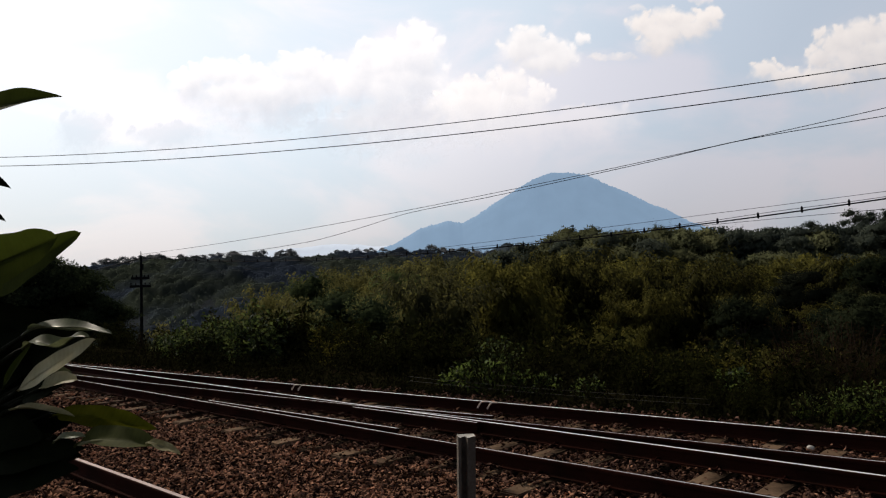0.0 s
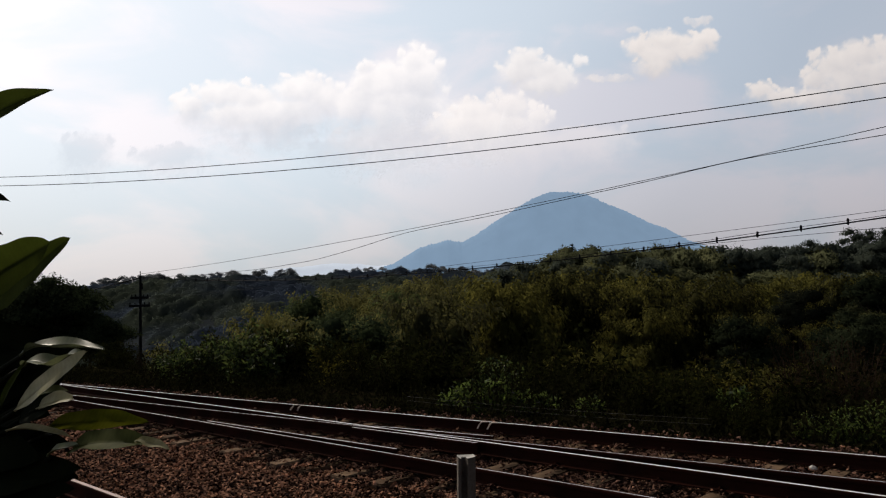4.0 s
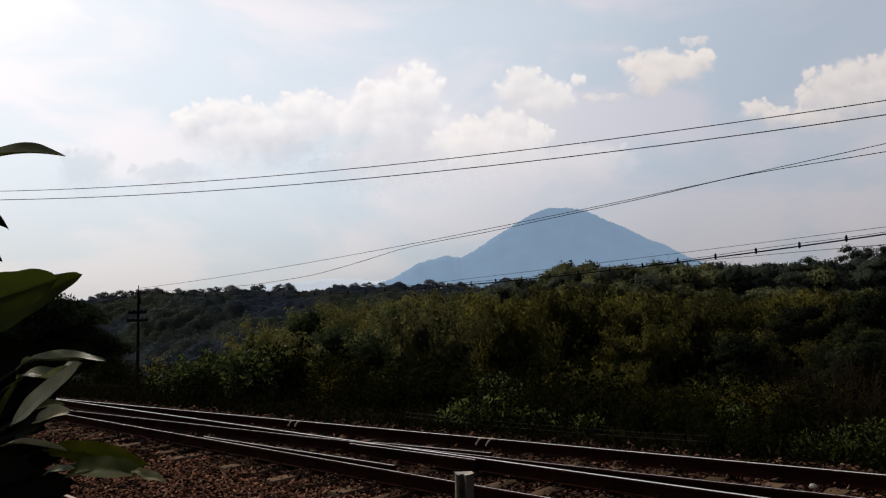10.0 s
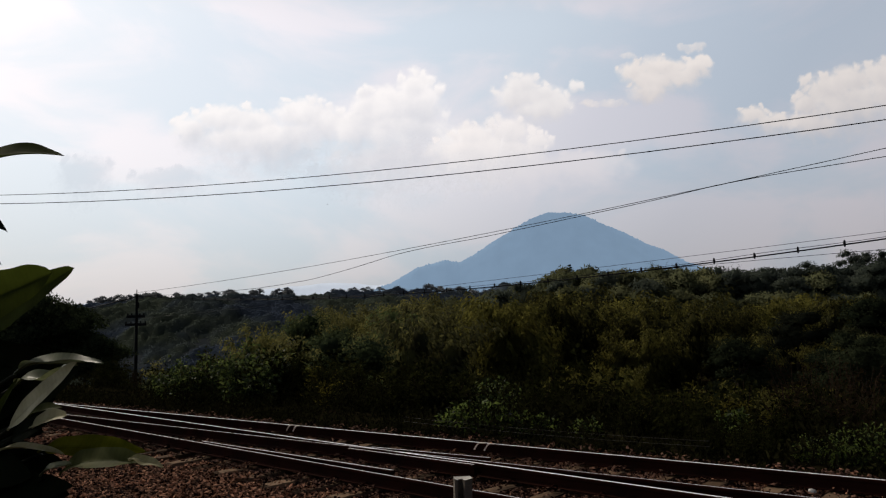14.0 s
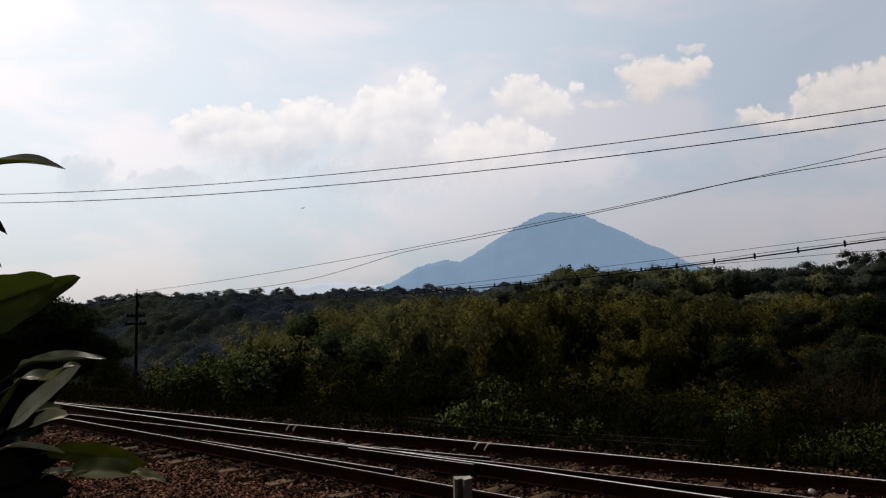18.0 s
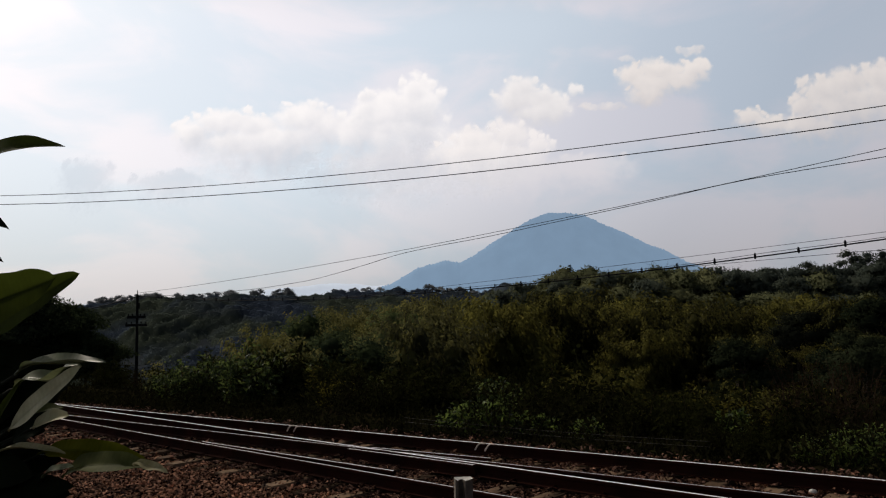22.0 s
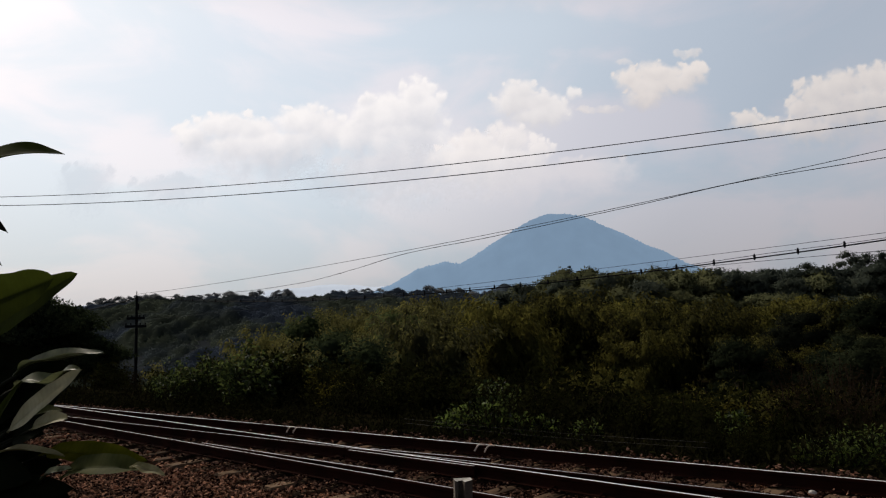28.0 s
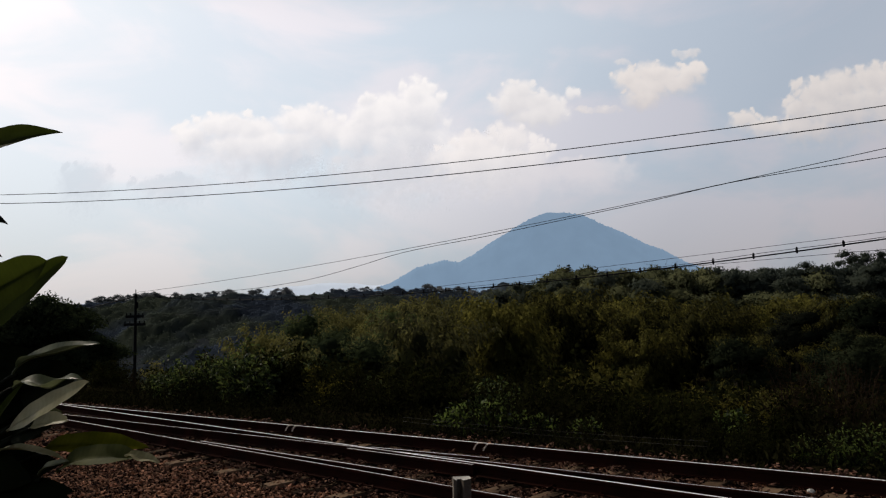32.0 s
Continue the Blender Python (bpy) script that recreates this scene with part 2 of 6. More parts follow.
# lighter copies for the left slope: haze and fuller light in the colour
M_BAMBOO_PALE = foliage("haze_paled_bamboo_leaves", (0.070, 0.070, 0.036), (0.270, 0.250, 0.075), 0.42, object_share=0.5)
M_GREEN = foliage("lightened_green_leaves", (0.030, 0.041, 0.024), (0.122, 0.150, 0.056), 0.34, object_share=0.6)
# dark green kept very low to stand in for shaded gaps between clumps
M_DARK = foliage("shade_dark_leaves", (0.010, 0.015, 0.009), (0.032, 0.039, 0.020), 0.3, object_share=0.6)
M_DENSE = foliage("dense_tree_leaves", (0.018, 0.026, 0.014), (0.064, 0.080, 0.038), 0.3, object_share=0.2)
M_DRY = foliage("dry_leaves", (0.014, 0.009, 0.005), (0.050, 0.035, 0.017), 0.25)
M_BUSH_MID = foliage("green_bush_leaves", (0.020, 0.031, 0.011), (0.170, 0.215, 0.058), 0.4, object_share=0.12, gloss=0.15, rough=0.45, shade_share=0.45)
M_BUSH = foliage("bright_bush_leaves", (0.014, 0.022, 0.006), (0.23, 0.30, 0.068), 0.42, object_share=0.12, gloss=0.15, rough=0.45, shade_share=0.45)
M_OLIVE = foliage("olive_bush_leaves", (0.006, 0.007, 0.002), (0.040, 0.042, 0.012), 0.3, object_share=0.3)
M_YELLOW = foliage("yellow_bush_leaves", (0.030, 0.028, 0.006), (0.17, 0.145, 0.028), 0.42, object_share=0.15, shade_share=0.3)
M_WEED = foliage("weed_leaves", (0.006, 0.0057, 0.0025), (0.030, 0.029, 0.011), 0.22, object_share=0.1)
# distance haze is put into this leaf colour: bluer and greyer
M_FAR = foliage("haze_tinted_far_leaves", (0.053, 0.071, 0.106), (0.068, 0.087, 0.122), 0.6, object_share=0.6, patches=(0.084, 0.101, 0.076), patch_scale=0.018)
# ridge leaf colours paled and greyed in place of haze
M_RIDGE = foliage("hazed_ridge_leaves", (0.105, 0.115, 0.062), (0.165, 0.168, 0.080), 0.3, object_share=0.7)
M_RIDGE_DARK = foliage("hazed_dark_ridge_leaves", (0.060, 0.075, 0.066), (0.105, 0.122, 0.092), 0.58, object_share=0.7)
# crest leaves and far soil carry the haze in their base colour too
M_CREST = foliage("haze_tinted_crest_leaves", (0.130, 0.142, 0.160), (0.190, 0.202, 0.210), 0.2, object_share=0.6)
M_FAR_SOIL = surface("haze_tinted_far_soil", (0.028, 0.034, 0.04), (0.045, 0.05, 0.053), scale=0.02, fine=0.5, bump=0.0, rough=1.0, gloss=0.0)
M_BIRD = surface("dark_plumage", (0.012, 0.012, 0.015), (0.035, 0.035, 0.04), scale=20, fine=90, rough=0.7)


def shrub_leaf_material(name, dark, light, rough, through_light, gloss):
    """Large leathery leaf: darker blotches, paler veins across it, waxy sheen."""
    m, nt, p = shader(name)
    tc, info = nt.nodes.new("ShaderNodeTexCoord"), nt.nodes.new("ShaderNodeObjectInfo")
    n1, wv = nt.nodes.new("ShaderNodeTexNoise"), nt.nodes.new("ShaderNodeTexWave")
    n1.inputs["Scale"].default_value, n1.inputs["Detail"].default_value = 17.0, 5.0
    wv.inputs["Scale"].default_value, wv.inputs["Distortion"].default_value = 30.0, 5.0
    for n in (n1, wv):
        nt.links.new(tc.outputs["Object"], n.inputs["Vector"])
    mx = nt.nodes.new("ShaderNodeMix")
    mx.data_type = "FLOAT"
    mx.inputs["Factor"].default_value = 0.045
    nt.links.new(n1.outputs["Fac"], mx.inputs[2])
    nt.links.new(wv.outputs["Fac"], mx.inputs[3])
    mo = nt.nodes.new("ShaderNodeMix")
    mo.data_type = "FLOAT"
    mo.inputs["Factor"].default_value = 0.2
    nt.links.new(mx.outputs[0], mo.inputs[2])
    nt.links.new(info.outputs["Random"], mo.inputs[3])
    cr = nt.nodes.new("ShaderNodeValToRGB")
    cr.color_ramp.elements[0].position, cr.color_ramp.elements[0].color = 0.3, (*dark, 1)
    cr.color_ramp.elements[1].position, cr.color_ramp.elements[1].color = 0.72, (*light, 1)
    nt.links.new(mo.outputs[0], cr.inputs["Fac"])
    nt.links.new(cr.outputs["Color"], p.inputs["Base Color"])
    p.inputs["Roughness"].default_value, p.inputs["Specular IOR Level"].default_value = rough, gloss
    bp = nt.nodes.new("ShaderNodeBump")
    bp.inputs["Strength"].default_value, bp.inputs["Distance"].default_value = 0.25, 0.003
    nt.links.new(mx.outputs[0], bp.inputs["Height"])
    nt.links.new(bp.outputs["Normal"], p.inputs["Normal"])
    tr = nt.nodes.new("ShaderNodeBsdfTranslucent")
    nt.links.new(cr.outputs["Color"], tr.inputs["Color"])
    ms = nt.nodes.new("ShaderNodeMixShader")
    ms.inputs["Fac"].default_value = through_light
    nt.links.new(p.outputs[0], ms.inputs[1])
    nt.links.new(tr.outputs[0], ms.inputs[2])
    nt.links.new(ms.outputs[0], nt.nodes["Material Output"].inputs["Surface"])
    return m


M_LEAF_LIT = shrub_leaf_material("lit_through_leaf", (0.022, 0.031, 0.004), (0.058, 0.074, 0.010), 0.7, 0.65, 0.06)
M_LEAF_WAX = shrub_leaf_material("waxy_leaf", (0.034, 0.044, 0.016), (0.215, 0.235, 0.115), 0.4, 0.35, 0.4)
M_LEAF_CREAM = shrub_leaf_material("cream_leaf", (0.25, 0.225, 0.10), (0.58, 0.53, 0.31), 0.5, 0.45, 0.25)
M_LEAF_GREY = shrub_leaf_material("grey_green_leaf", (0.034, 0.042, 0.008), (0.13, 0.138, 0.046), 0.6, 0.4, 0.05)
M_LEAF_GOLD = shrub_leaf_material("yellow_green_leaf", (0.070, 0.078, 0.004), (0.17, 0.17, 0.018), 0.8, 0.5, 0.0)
# deep shade is put into this near-black leaf base, hardly translucent
M_LEAF_DARK = shrub_leaf_material("shade_painted_leaf", (0.004, 0.006, 0.002), (0.011, 0.014, 0.005), 0.8, 0.04, 0.05)


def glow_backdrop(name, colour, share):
    """Distant land: the brightness of the haze is put in as emission over a dull diffuse base."""
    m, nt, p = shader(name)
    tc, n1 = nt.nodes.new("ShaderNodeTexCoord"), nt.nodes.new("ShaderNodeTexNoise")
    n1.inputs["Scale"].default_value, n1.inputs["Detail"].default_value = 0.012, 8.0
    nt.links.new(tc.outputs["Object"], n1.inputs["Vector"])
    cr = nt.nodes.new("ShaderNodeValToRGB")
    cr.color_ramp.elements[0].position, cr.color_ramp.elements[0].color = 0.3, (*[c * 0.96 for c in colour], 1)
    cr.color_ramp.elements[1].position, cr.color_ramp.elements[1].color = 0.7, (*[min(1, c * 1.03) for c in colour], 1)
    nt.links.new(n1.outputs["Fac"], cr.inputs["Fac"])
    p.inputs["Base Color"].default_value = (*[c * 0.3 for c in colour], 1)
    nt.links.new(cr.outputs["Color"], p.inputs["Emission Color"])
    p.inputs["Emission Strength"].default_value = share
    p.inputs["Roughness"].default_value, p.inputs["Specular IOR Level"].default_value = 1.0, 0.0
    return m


M_MOUNTAIN = glow_backdrop("haze_glow_mountain", (0.200, 0.290, 0.405), 0.93)
M_PALE_HILL = glow_backdrop("haze_glow_hill", (0.50, 0.54, 0.605), 1.0)

# ---------------------------------------------------------------- mesh helpers


def mesh_of(name, verts, quads=None, tris=None, materials=(), smooth=False, normals=None):
    me = bpy.data.meshes.new(name)
    faces = []
    if quads is not None:
        faces += np.asarray(quads).tolist()
    if tris is not None:
        faces += np.asarray(tris).tolist()
    me.from_pydata(np.asarray(verts).tolist(), [], faces)
    for m in materials:
        me.materials.append(m)
    if smooth:
        me.polygons.foreach_set("use_smooth", np.ones(len(me.polygons), dtype=bool))
    me.update()
    if normals is not None:
        me.normals_split_custom_set_from_vertices(np.asarray(normals).tolist())
    return me


def part(name, me, parent=None, label="", at=None):
    """Links a mesh as one object, under a thing or a part where one is given."""
    ob = new(name, me)
    if parent is not None:
        ob.parent = parent
    if at is not None:
        ob.matrix_basis = at
    if label:
        tagged(ob, label)
    return ob


def thing(name, label, category, at=None, group="", kind=""):
    ob = new(name)
    ob.empty_display_size = 0.2
    if at is not None:
        ob.matrix_basis = at
    return tagged(ob, label, category, group, kind)


def tube(points, radii, sides=6):
    """Vertices and quads of a tube along points; radii: one or one a point."""
    pts = np.asarray(points, float)
    n = len(pts)
    radii = np.full(n, radii) if np.isscalar(radii) else np.asarray(radii, float)
    tang = np.gradient(pts, axis=0)
    tang /= np.linalg.norm(tang, axis=1)[:, None] + 1e-9
    ref = np.where(np.abs(tang[:, 2:3]) > 0.9, np.array([[1.0, 0, 0]]), np.array([[0, 0, 1.0]]))
    side = np.cross(tang, ref)
    side /= np.linalg.norm(side, axis=1)[:, None] + 1e-9
    up = np.cross(side, tang)
    ang = np.linspace(0, 2 * np.pi, sides, endpoint=False)
    ring = np.cos(ang)[None, :, None] * side[:, None] + np.sin(ang)[None, :, None] * up[:, None]
    verts = (pts[:, None] + ring * radii[:, None, None]).reshape(-1, 3)
    i, j = np.meshgrid(np.arange(n - 1), np.arange(sides), indexing="ij")
    k = (j + 1) % sides
    quads = np.stack([i * sides + j, i * sides + k, (i + 1) * sides + k, (i + 1) * sides + j], -1).reshape(-1, 4)
    return verts, quads


def joined(pieces):
    verts, faces, base = [], [], 0
    for v, f in pieces:
        verts.append(v)
        faces.append(np.asarray(f) + base)
        base += len(v)
    return np.concatenate(verts), np.concatenate(faces)


def box_mesh(name, size, materials, bevel=0.0, taper=1.0):
    bm = bmesh.new()
    bmesh.ops.create_cube(bm, size=1.0)
    for v in bm.verts:
        k = taper if v.co.z > 0 else 1.0
        v.co = Vector((v.co.x * size[0] * k, v.co.y * size[1] * k, v.co.z * size[2]))
    if bevel:
        bmesh.ops.bevel(bm, geom=bm.edges[:], offset=bevel, segments=2, affect="EDGES")
    me = bpy.data.meshes.new(name)
    bm.to_mesh(me)
    bm.free()
    for m in materials:
        me.materials.append(m)
    return me


def unit(v):
    return v / (np.linalg.norm(v, axis=-1, keepdims=True) + 1e-9)


def leaf_arrays(rng, places, heading, length, width, fold=0.25, droop=0.0, outward=None):
    """Folded leaves: each a base, two flanks and a tip; heading: the way each leaf points."""
    n = len(places)
    d = unit(np.asarray(heading, float))
    if outward is None:
        side = unit(np.cross(d, unit(rng.normal(size=(n, 3)) + np.array([0, 0, 1.2]))))
    else:
        o = unit(outward)
        d = unit(d - 0.7 * o * (d * o).sum(1)[:, None])
        side = unit(np.cross(d, o + rng.normal(size=(n, 3)) * 0.42))
    nor = np.cross(side, d)
    if outward is not None:
        flip = np.where((nor * outward).sum(1) < 0, -1.0, 1.0)[:, None]
        side, nor = side * flip, nor * flip
    L = (length * rng.uniform(0.7, 1.3, n))[:, None]
    Wd = (width * rng.uniform(0.7, 1.3, n))[:, None]
    mid = places + d * L * 0.45 + nor * Wd * fold
    tip = places + d * L - np.array([[0, 0, 1.0]]) * L * droop
    verts = np.stack([places, mid + side * Wd * 0.5, tip, mid - side * Wd * 0.5], 1).reshape(-1, 3)
    base = np.arange(n)[:, None] * 4
    quads = np.concatenate([base + np.array([[0, 1, 2, 3]])])
    if outward is not None:
        return verts, quads, np.repeat(unit(unit(outward) * 0.8 + nor * 0.3), 4, 0)
    return verts, quads


# ---------------------------------------------------------------- plan of the ground
TB, TA = 0.8241, 0.9108                   # bearings of the two tracks
NB, UB = np.array([math.cos(TB), math.sin(TB)]), np.array([-math.sin(TB), math.cos(TB)])
NA, UA = np.array([math.cos(TA), math.sin(TA)]), np.array([-math.sin(TA), math.cos(TA)])
R4, R3 = 5.754, 6.891                     # offsets of the through track's rails
R1, R2 = 8.647, 7.510                     # offsets of the diverging track's rails
SIDING = (1.821, 2.958)                   # offsets of the near siding's rails
RAIL_TOP = 0.17
RIDGE_A = np.array([-0.9, -0.60, -0.373, -0.258, -0.18, -0.103, -0.027, 0.05, 0.128, 0.167, 0.243, 0.397, 0.489, 0.603, 0.9])
RIDGE_Z = np.array([-8, -12, -15, -8.0, -3.5, -0.5, 1.5, 2.8, 6.6, 9.5, 9.3, 8.4, 7.2, 8.0, 8.0])
FRONT_A = np.array([-0.9, -0.40, -0.34, -0.275, -0.22, -0.143, -0.065, 0.012, 0.06, 0.12, 0.165, 0.214, 0.29, 0.40, 0.478, 0.586, 0.9])
FRONT_E = np.array([-0.07, -0.068, -0.045, -0.012, 0.006, 0.0275, 0.029, 0.034, 0.030, 0.026, 0.030, 0.038, 0.030, 0.027, 0.024, 0.018, 0.015])
FAR_A = np.array([-0.9, -0.6, -0.51, -0.448, -0.37, -0.11, -0.018, 0.08, 0.166, 0.9])
FAR_Z = np.array([8, 11.5, 15.5, 18, 19, 19, 19, 15.5, 14, 10]) + 1.9


def smooth(t):
    t = np.clip(t, 0, 1)
    return t * t * (3 - 2 * t)


def ground_z(x, y):
    x, y = np.asarray(x, float), np.asarray(y, float)
    v = x * NB[0] + y * NB[1]
    a = np.clip(x / np.maximum(y, 1.0), -0.9, 0.9)
    d = np.where(y > 1, y, 0.0)
    near, far = np.interp(a, RIDGE_A, RIDGE_Z), np.interp(a, FAR_A, FAR_Z)
    z = -0.05 - 3.9 * smooth((v - 10.3) / 16.0) * smooth((d - 6) / 10)
    z = z - 1.5 * smooth((d - 28) / 25)
    front = np.interp(a, FRONT_A, FRONT_E) * 118 - 7.5
    z = z + (front + 5.4) * smooth((d - 40) / 78)
    z = z + (near - front) * smooth((d - 120) / 60)
    z = z + (-14 - near) * smooth((d - 185) / 90)
    z = z + (far + 14) * smooth((d - 300) / 150)
    z = z + (-30 - far) * smooth((d - 460) / 500)
    z = z + 0.5 * np.sin(x * 0.09 + 1.3) * np.sin(y * 0.07) * smooth((d - 40) / 40)
    return z


radius = np.concatenate([[0.0], np.geomspace(0.8, 20, 44), np.arange(22, 120, 3.0), np.arange(122, 500, 6.0), np.geomspace(520, 4900, 26)])
turn = np.linspace(-np.pi, np.pi, 241)[:-1]
rr, tt = np.meshgrid(radius[1:], turn, indexing="ij")
gx, gy = rr * np.sin(tt), rr * np.cos(tt)
gv = np.stack([gx, gy, ground_z(gx, gy)], -1).reshape(-1, 3)
gv = np.concatenate([gv, [[0, 0, -0.05]]])
nr, nt_ = len(radius) - 1, len(turn)
gi, gj = np.meshgrid(np.arange(nr - 1), np.arange(nt_), indexing="ij")
gk = (gj + 1) % nt_
gq = np.stack([gi * nt_ + gj, (gi + 1) * nt_ + gj, (gi + 1) * nt_ + gk, gi * nt_ + gk], -1).reshape(-1, 4)
gt = np.stack([np.full(nt_, len(gv) - 1), np.arange(nt_), (np.arange(nt_) + 1) % nt_], -1)
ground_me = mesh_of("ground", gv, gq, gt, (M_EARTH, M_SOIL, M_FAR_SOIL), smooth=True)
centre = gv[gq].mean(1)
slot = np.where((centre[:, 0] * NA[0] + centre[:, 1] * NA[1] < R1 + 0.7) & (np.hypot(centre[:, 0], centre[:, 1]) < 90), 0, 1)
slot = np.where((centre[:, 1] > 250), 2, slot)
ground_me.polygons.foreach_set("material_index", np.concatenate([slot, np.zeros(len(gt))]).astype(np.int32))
ground = tagged(new("ground", ground_me), "brown ballast ground falling to a wooded valley and hills", "ground", kind="structure")

# far mountain and a paler range behind it
PROFILE_X = np.array([-420, -252, -115, 20, 87, 155, 265, 334, 431, 526, 621, 701, 780, 886, 992, 1098, 1176, 1400, 1700])
PROFILE_Z = np.array([150, 204, 281, 312, 299, 332, 405, 443, 500, 535, 527, 514, 471, 427, 369, 326, 277, 200, 120])


def mountain(name, px, pz, y0, depth, material, label, rough, crest):
    xs, ts = np.linspace(px[0], px[-1], 420), np.linspace(-1, 1, 17)
    x, t = np.meshgrid(xs, ts, indexing="ij")
    top = np.interp(x, px, pz)
    fall = 1 - np.abs(t) ** 1.25
    z = top * fall
    y = y0 + t * depth * (0.55 + 0.45 * top / max(pz))
    bump = np.array([noise.fractal(Vector((a * 0.010, b * 0.008, 3.7)), 1.0, 2.1, 4) for a, b in zip(x.ravel(), y.ravel())]).reshape(x.shape)
    z = z + bump * rough * np.minimum(1, fall * 3 + 0.15) * np.where(np.abs(t) < 0.02, 0.35, 1)
    trees = np.array([noise.noise(Vector((a * 0.075, b * 0.06, 9.1))) for a, b in zip(x.ravel(), y.ravel())]).reshape(x.shape)
    z = z + np.abs(trees) * crest * np.exp(-(t / 0.12) ** 2)
    x = x + bump * rough * 0.6 * (1 - fall)
    verts = np.stack([x, y, z - 40], -1).reshape(-1, 3)
    n = len(ts)
    i, j = np.meshgrid(np.arange(len(xs) - 1), np.arange(n - 1), indexing="ij")
    quads = np.stack([i * n + j, (i + 1) * n + j, (i + 1) * n + j + 1, i * n + j + 1], -1).reshape(-1, 4)
    return tagged(new(name, mesh_of(name, verts, quads, None, (material,), smooth=True)), label, "mountain", kind="structure")


mountain("mountain", PROFILE_X, PROFILE_Z + 40, 3500, 420, M_MOUNTAIN, "wooded mountain with two shoulders, blue haze put in as glow", 4, 15)
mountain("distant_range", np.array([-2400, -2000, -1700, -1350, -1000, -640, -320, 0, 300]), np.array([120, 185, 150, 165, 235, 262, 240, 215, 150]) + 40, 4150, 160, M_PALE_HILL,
         "very pale distant range, haze put in as glow", 20, 0)

# ---------------------------------------------------------------- clouds


def cloud_material(name, lit, grey, cover):
    """Cloud: dense where its mesh says so, ragged by noise; sunlit rims and shaded, greyer bodies are painted into its
    emission by depth below the tops.
    """
    m = bpy.data.materials.new(name)
    m.use_nodes = True
    nt = m.node_tree
    nt.nodes.clear()
    out, em, tr, mx = (nt.nodes.new(k) for k in ("ShaderNodeOutputMaterial", "ShaderNodeEmission", "ShaderNodeBsdfTransparent", "ShaderNodeMixShader"))
    at, al, tc, n1, n2 = (nt.nodes.new(k) for k in ("ShaderNodeAttribute", "ShaderNodeAttribute", "ShaderNodeTexCoord", "ShaderNodeTexNoise", "ShaderNodeTexNoise"))
    at.attribute_name, al.attribute_name = "cover", "light"
    n1.inputs["Scale"].default_value, n1.inputs["Detail"].default_value, n1.inputs["Roughness"].default_value = 0.020, 5.0, 0.5
    n2.inputs["Scale"].default_value, n2.inputs["Detail"].default_value = 0.011, 5.0
    for n in (n1, n2):
        nt.links.new(tc.outputs["Object"], n.inputs["Vector"])

    def sums(a, b, factor, shift):
        k = nt.nodes.new("ShaderNodeMath")
        k.operation = "MULTIPLY_ADD"
        k.inputs[1].default_value, k.inputs[2].default_value = factor, shift
        nt.links.new(a, k.inputs[0])
        s = nt.nodes.new("ShaderNodeMath")
        nt.links.new(k.outputs[0], s.inputs[0])
        nt.links.new(b, s.inputs[1])
        return s.outputs[0]

    mr = nt.nodes.new("ShaderNodeMapRange")
    mr.interpolation_type = "SMOOTHSTEP"
    mr.inputs["From Min"].default_value, mr.inputs["From Max"].default_value = -0.08, 0.95
    mr.inputs["To Max"].default_value = cover
    nt.links.new(sums(n1.outputs["Fac"], at.outputs["Fac"], 0.9, -0.43), mr.inputs["Value"])
    cr = nt.nodes.new("ShaderNodeValToRGB")
    cr.color_ramp.elements[0].position, cr.color_ramp.elements[0].color = 0.16, (*grey, 1)
    cr.color_ramp.elements[1].position, cr.color_ramp.elements[1].color = 0.85, (*lit, 1)
    nt.links.new(sums(n2.outputs["Fac"], al.outputs["Fac"], 0.5, -0.25), cr.inputs["Fac"])
    nt.links.new(cr.outputs["Color"], em.inputs["Color"])
    nt.links.new(mr.outputs["Result"], mx.inputs["Fac"])
    nt.links.new(tr.outputs[0], mx.inputs[1])
    nt.links.new(em.outputs[0], mx.inputs[2])
    nt.links.new(mx.outputs[0], out.inputs["Surface"])
    return m


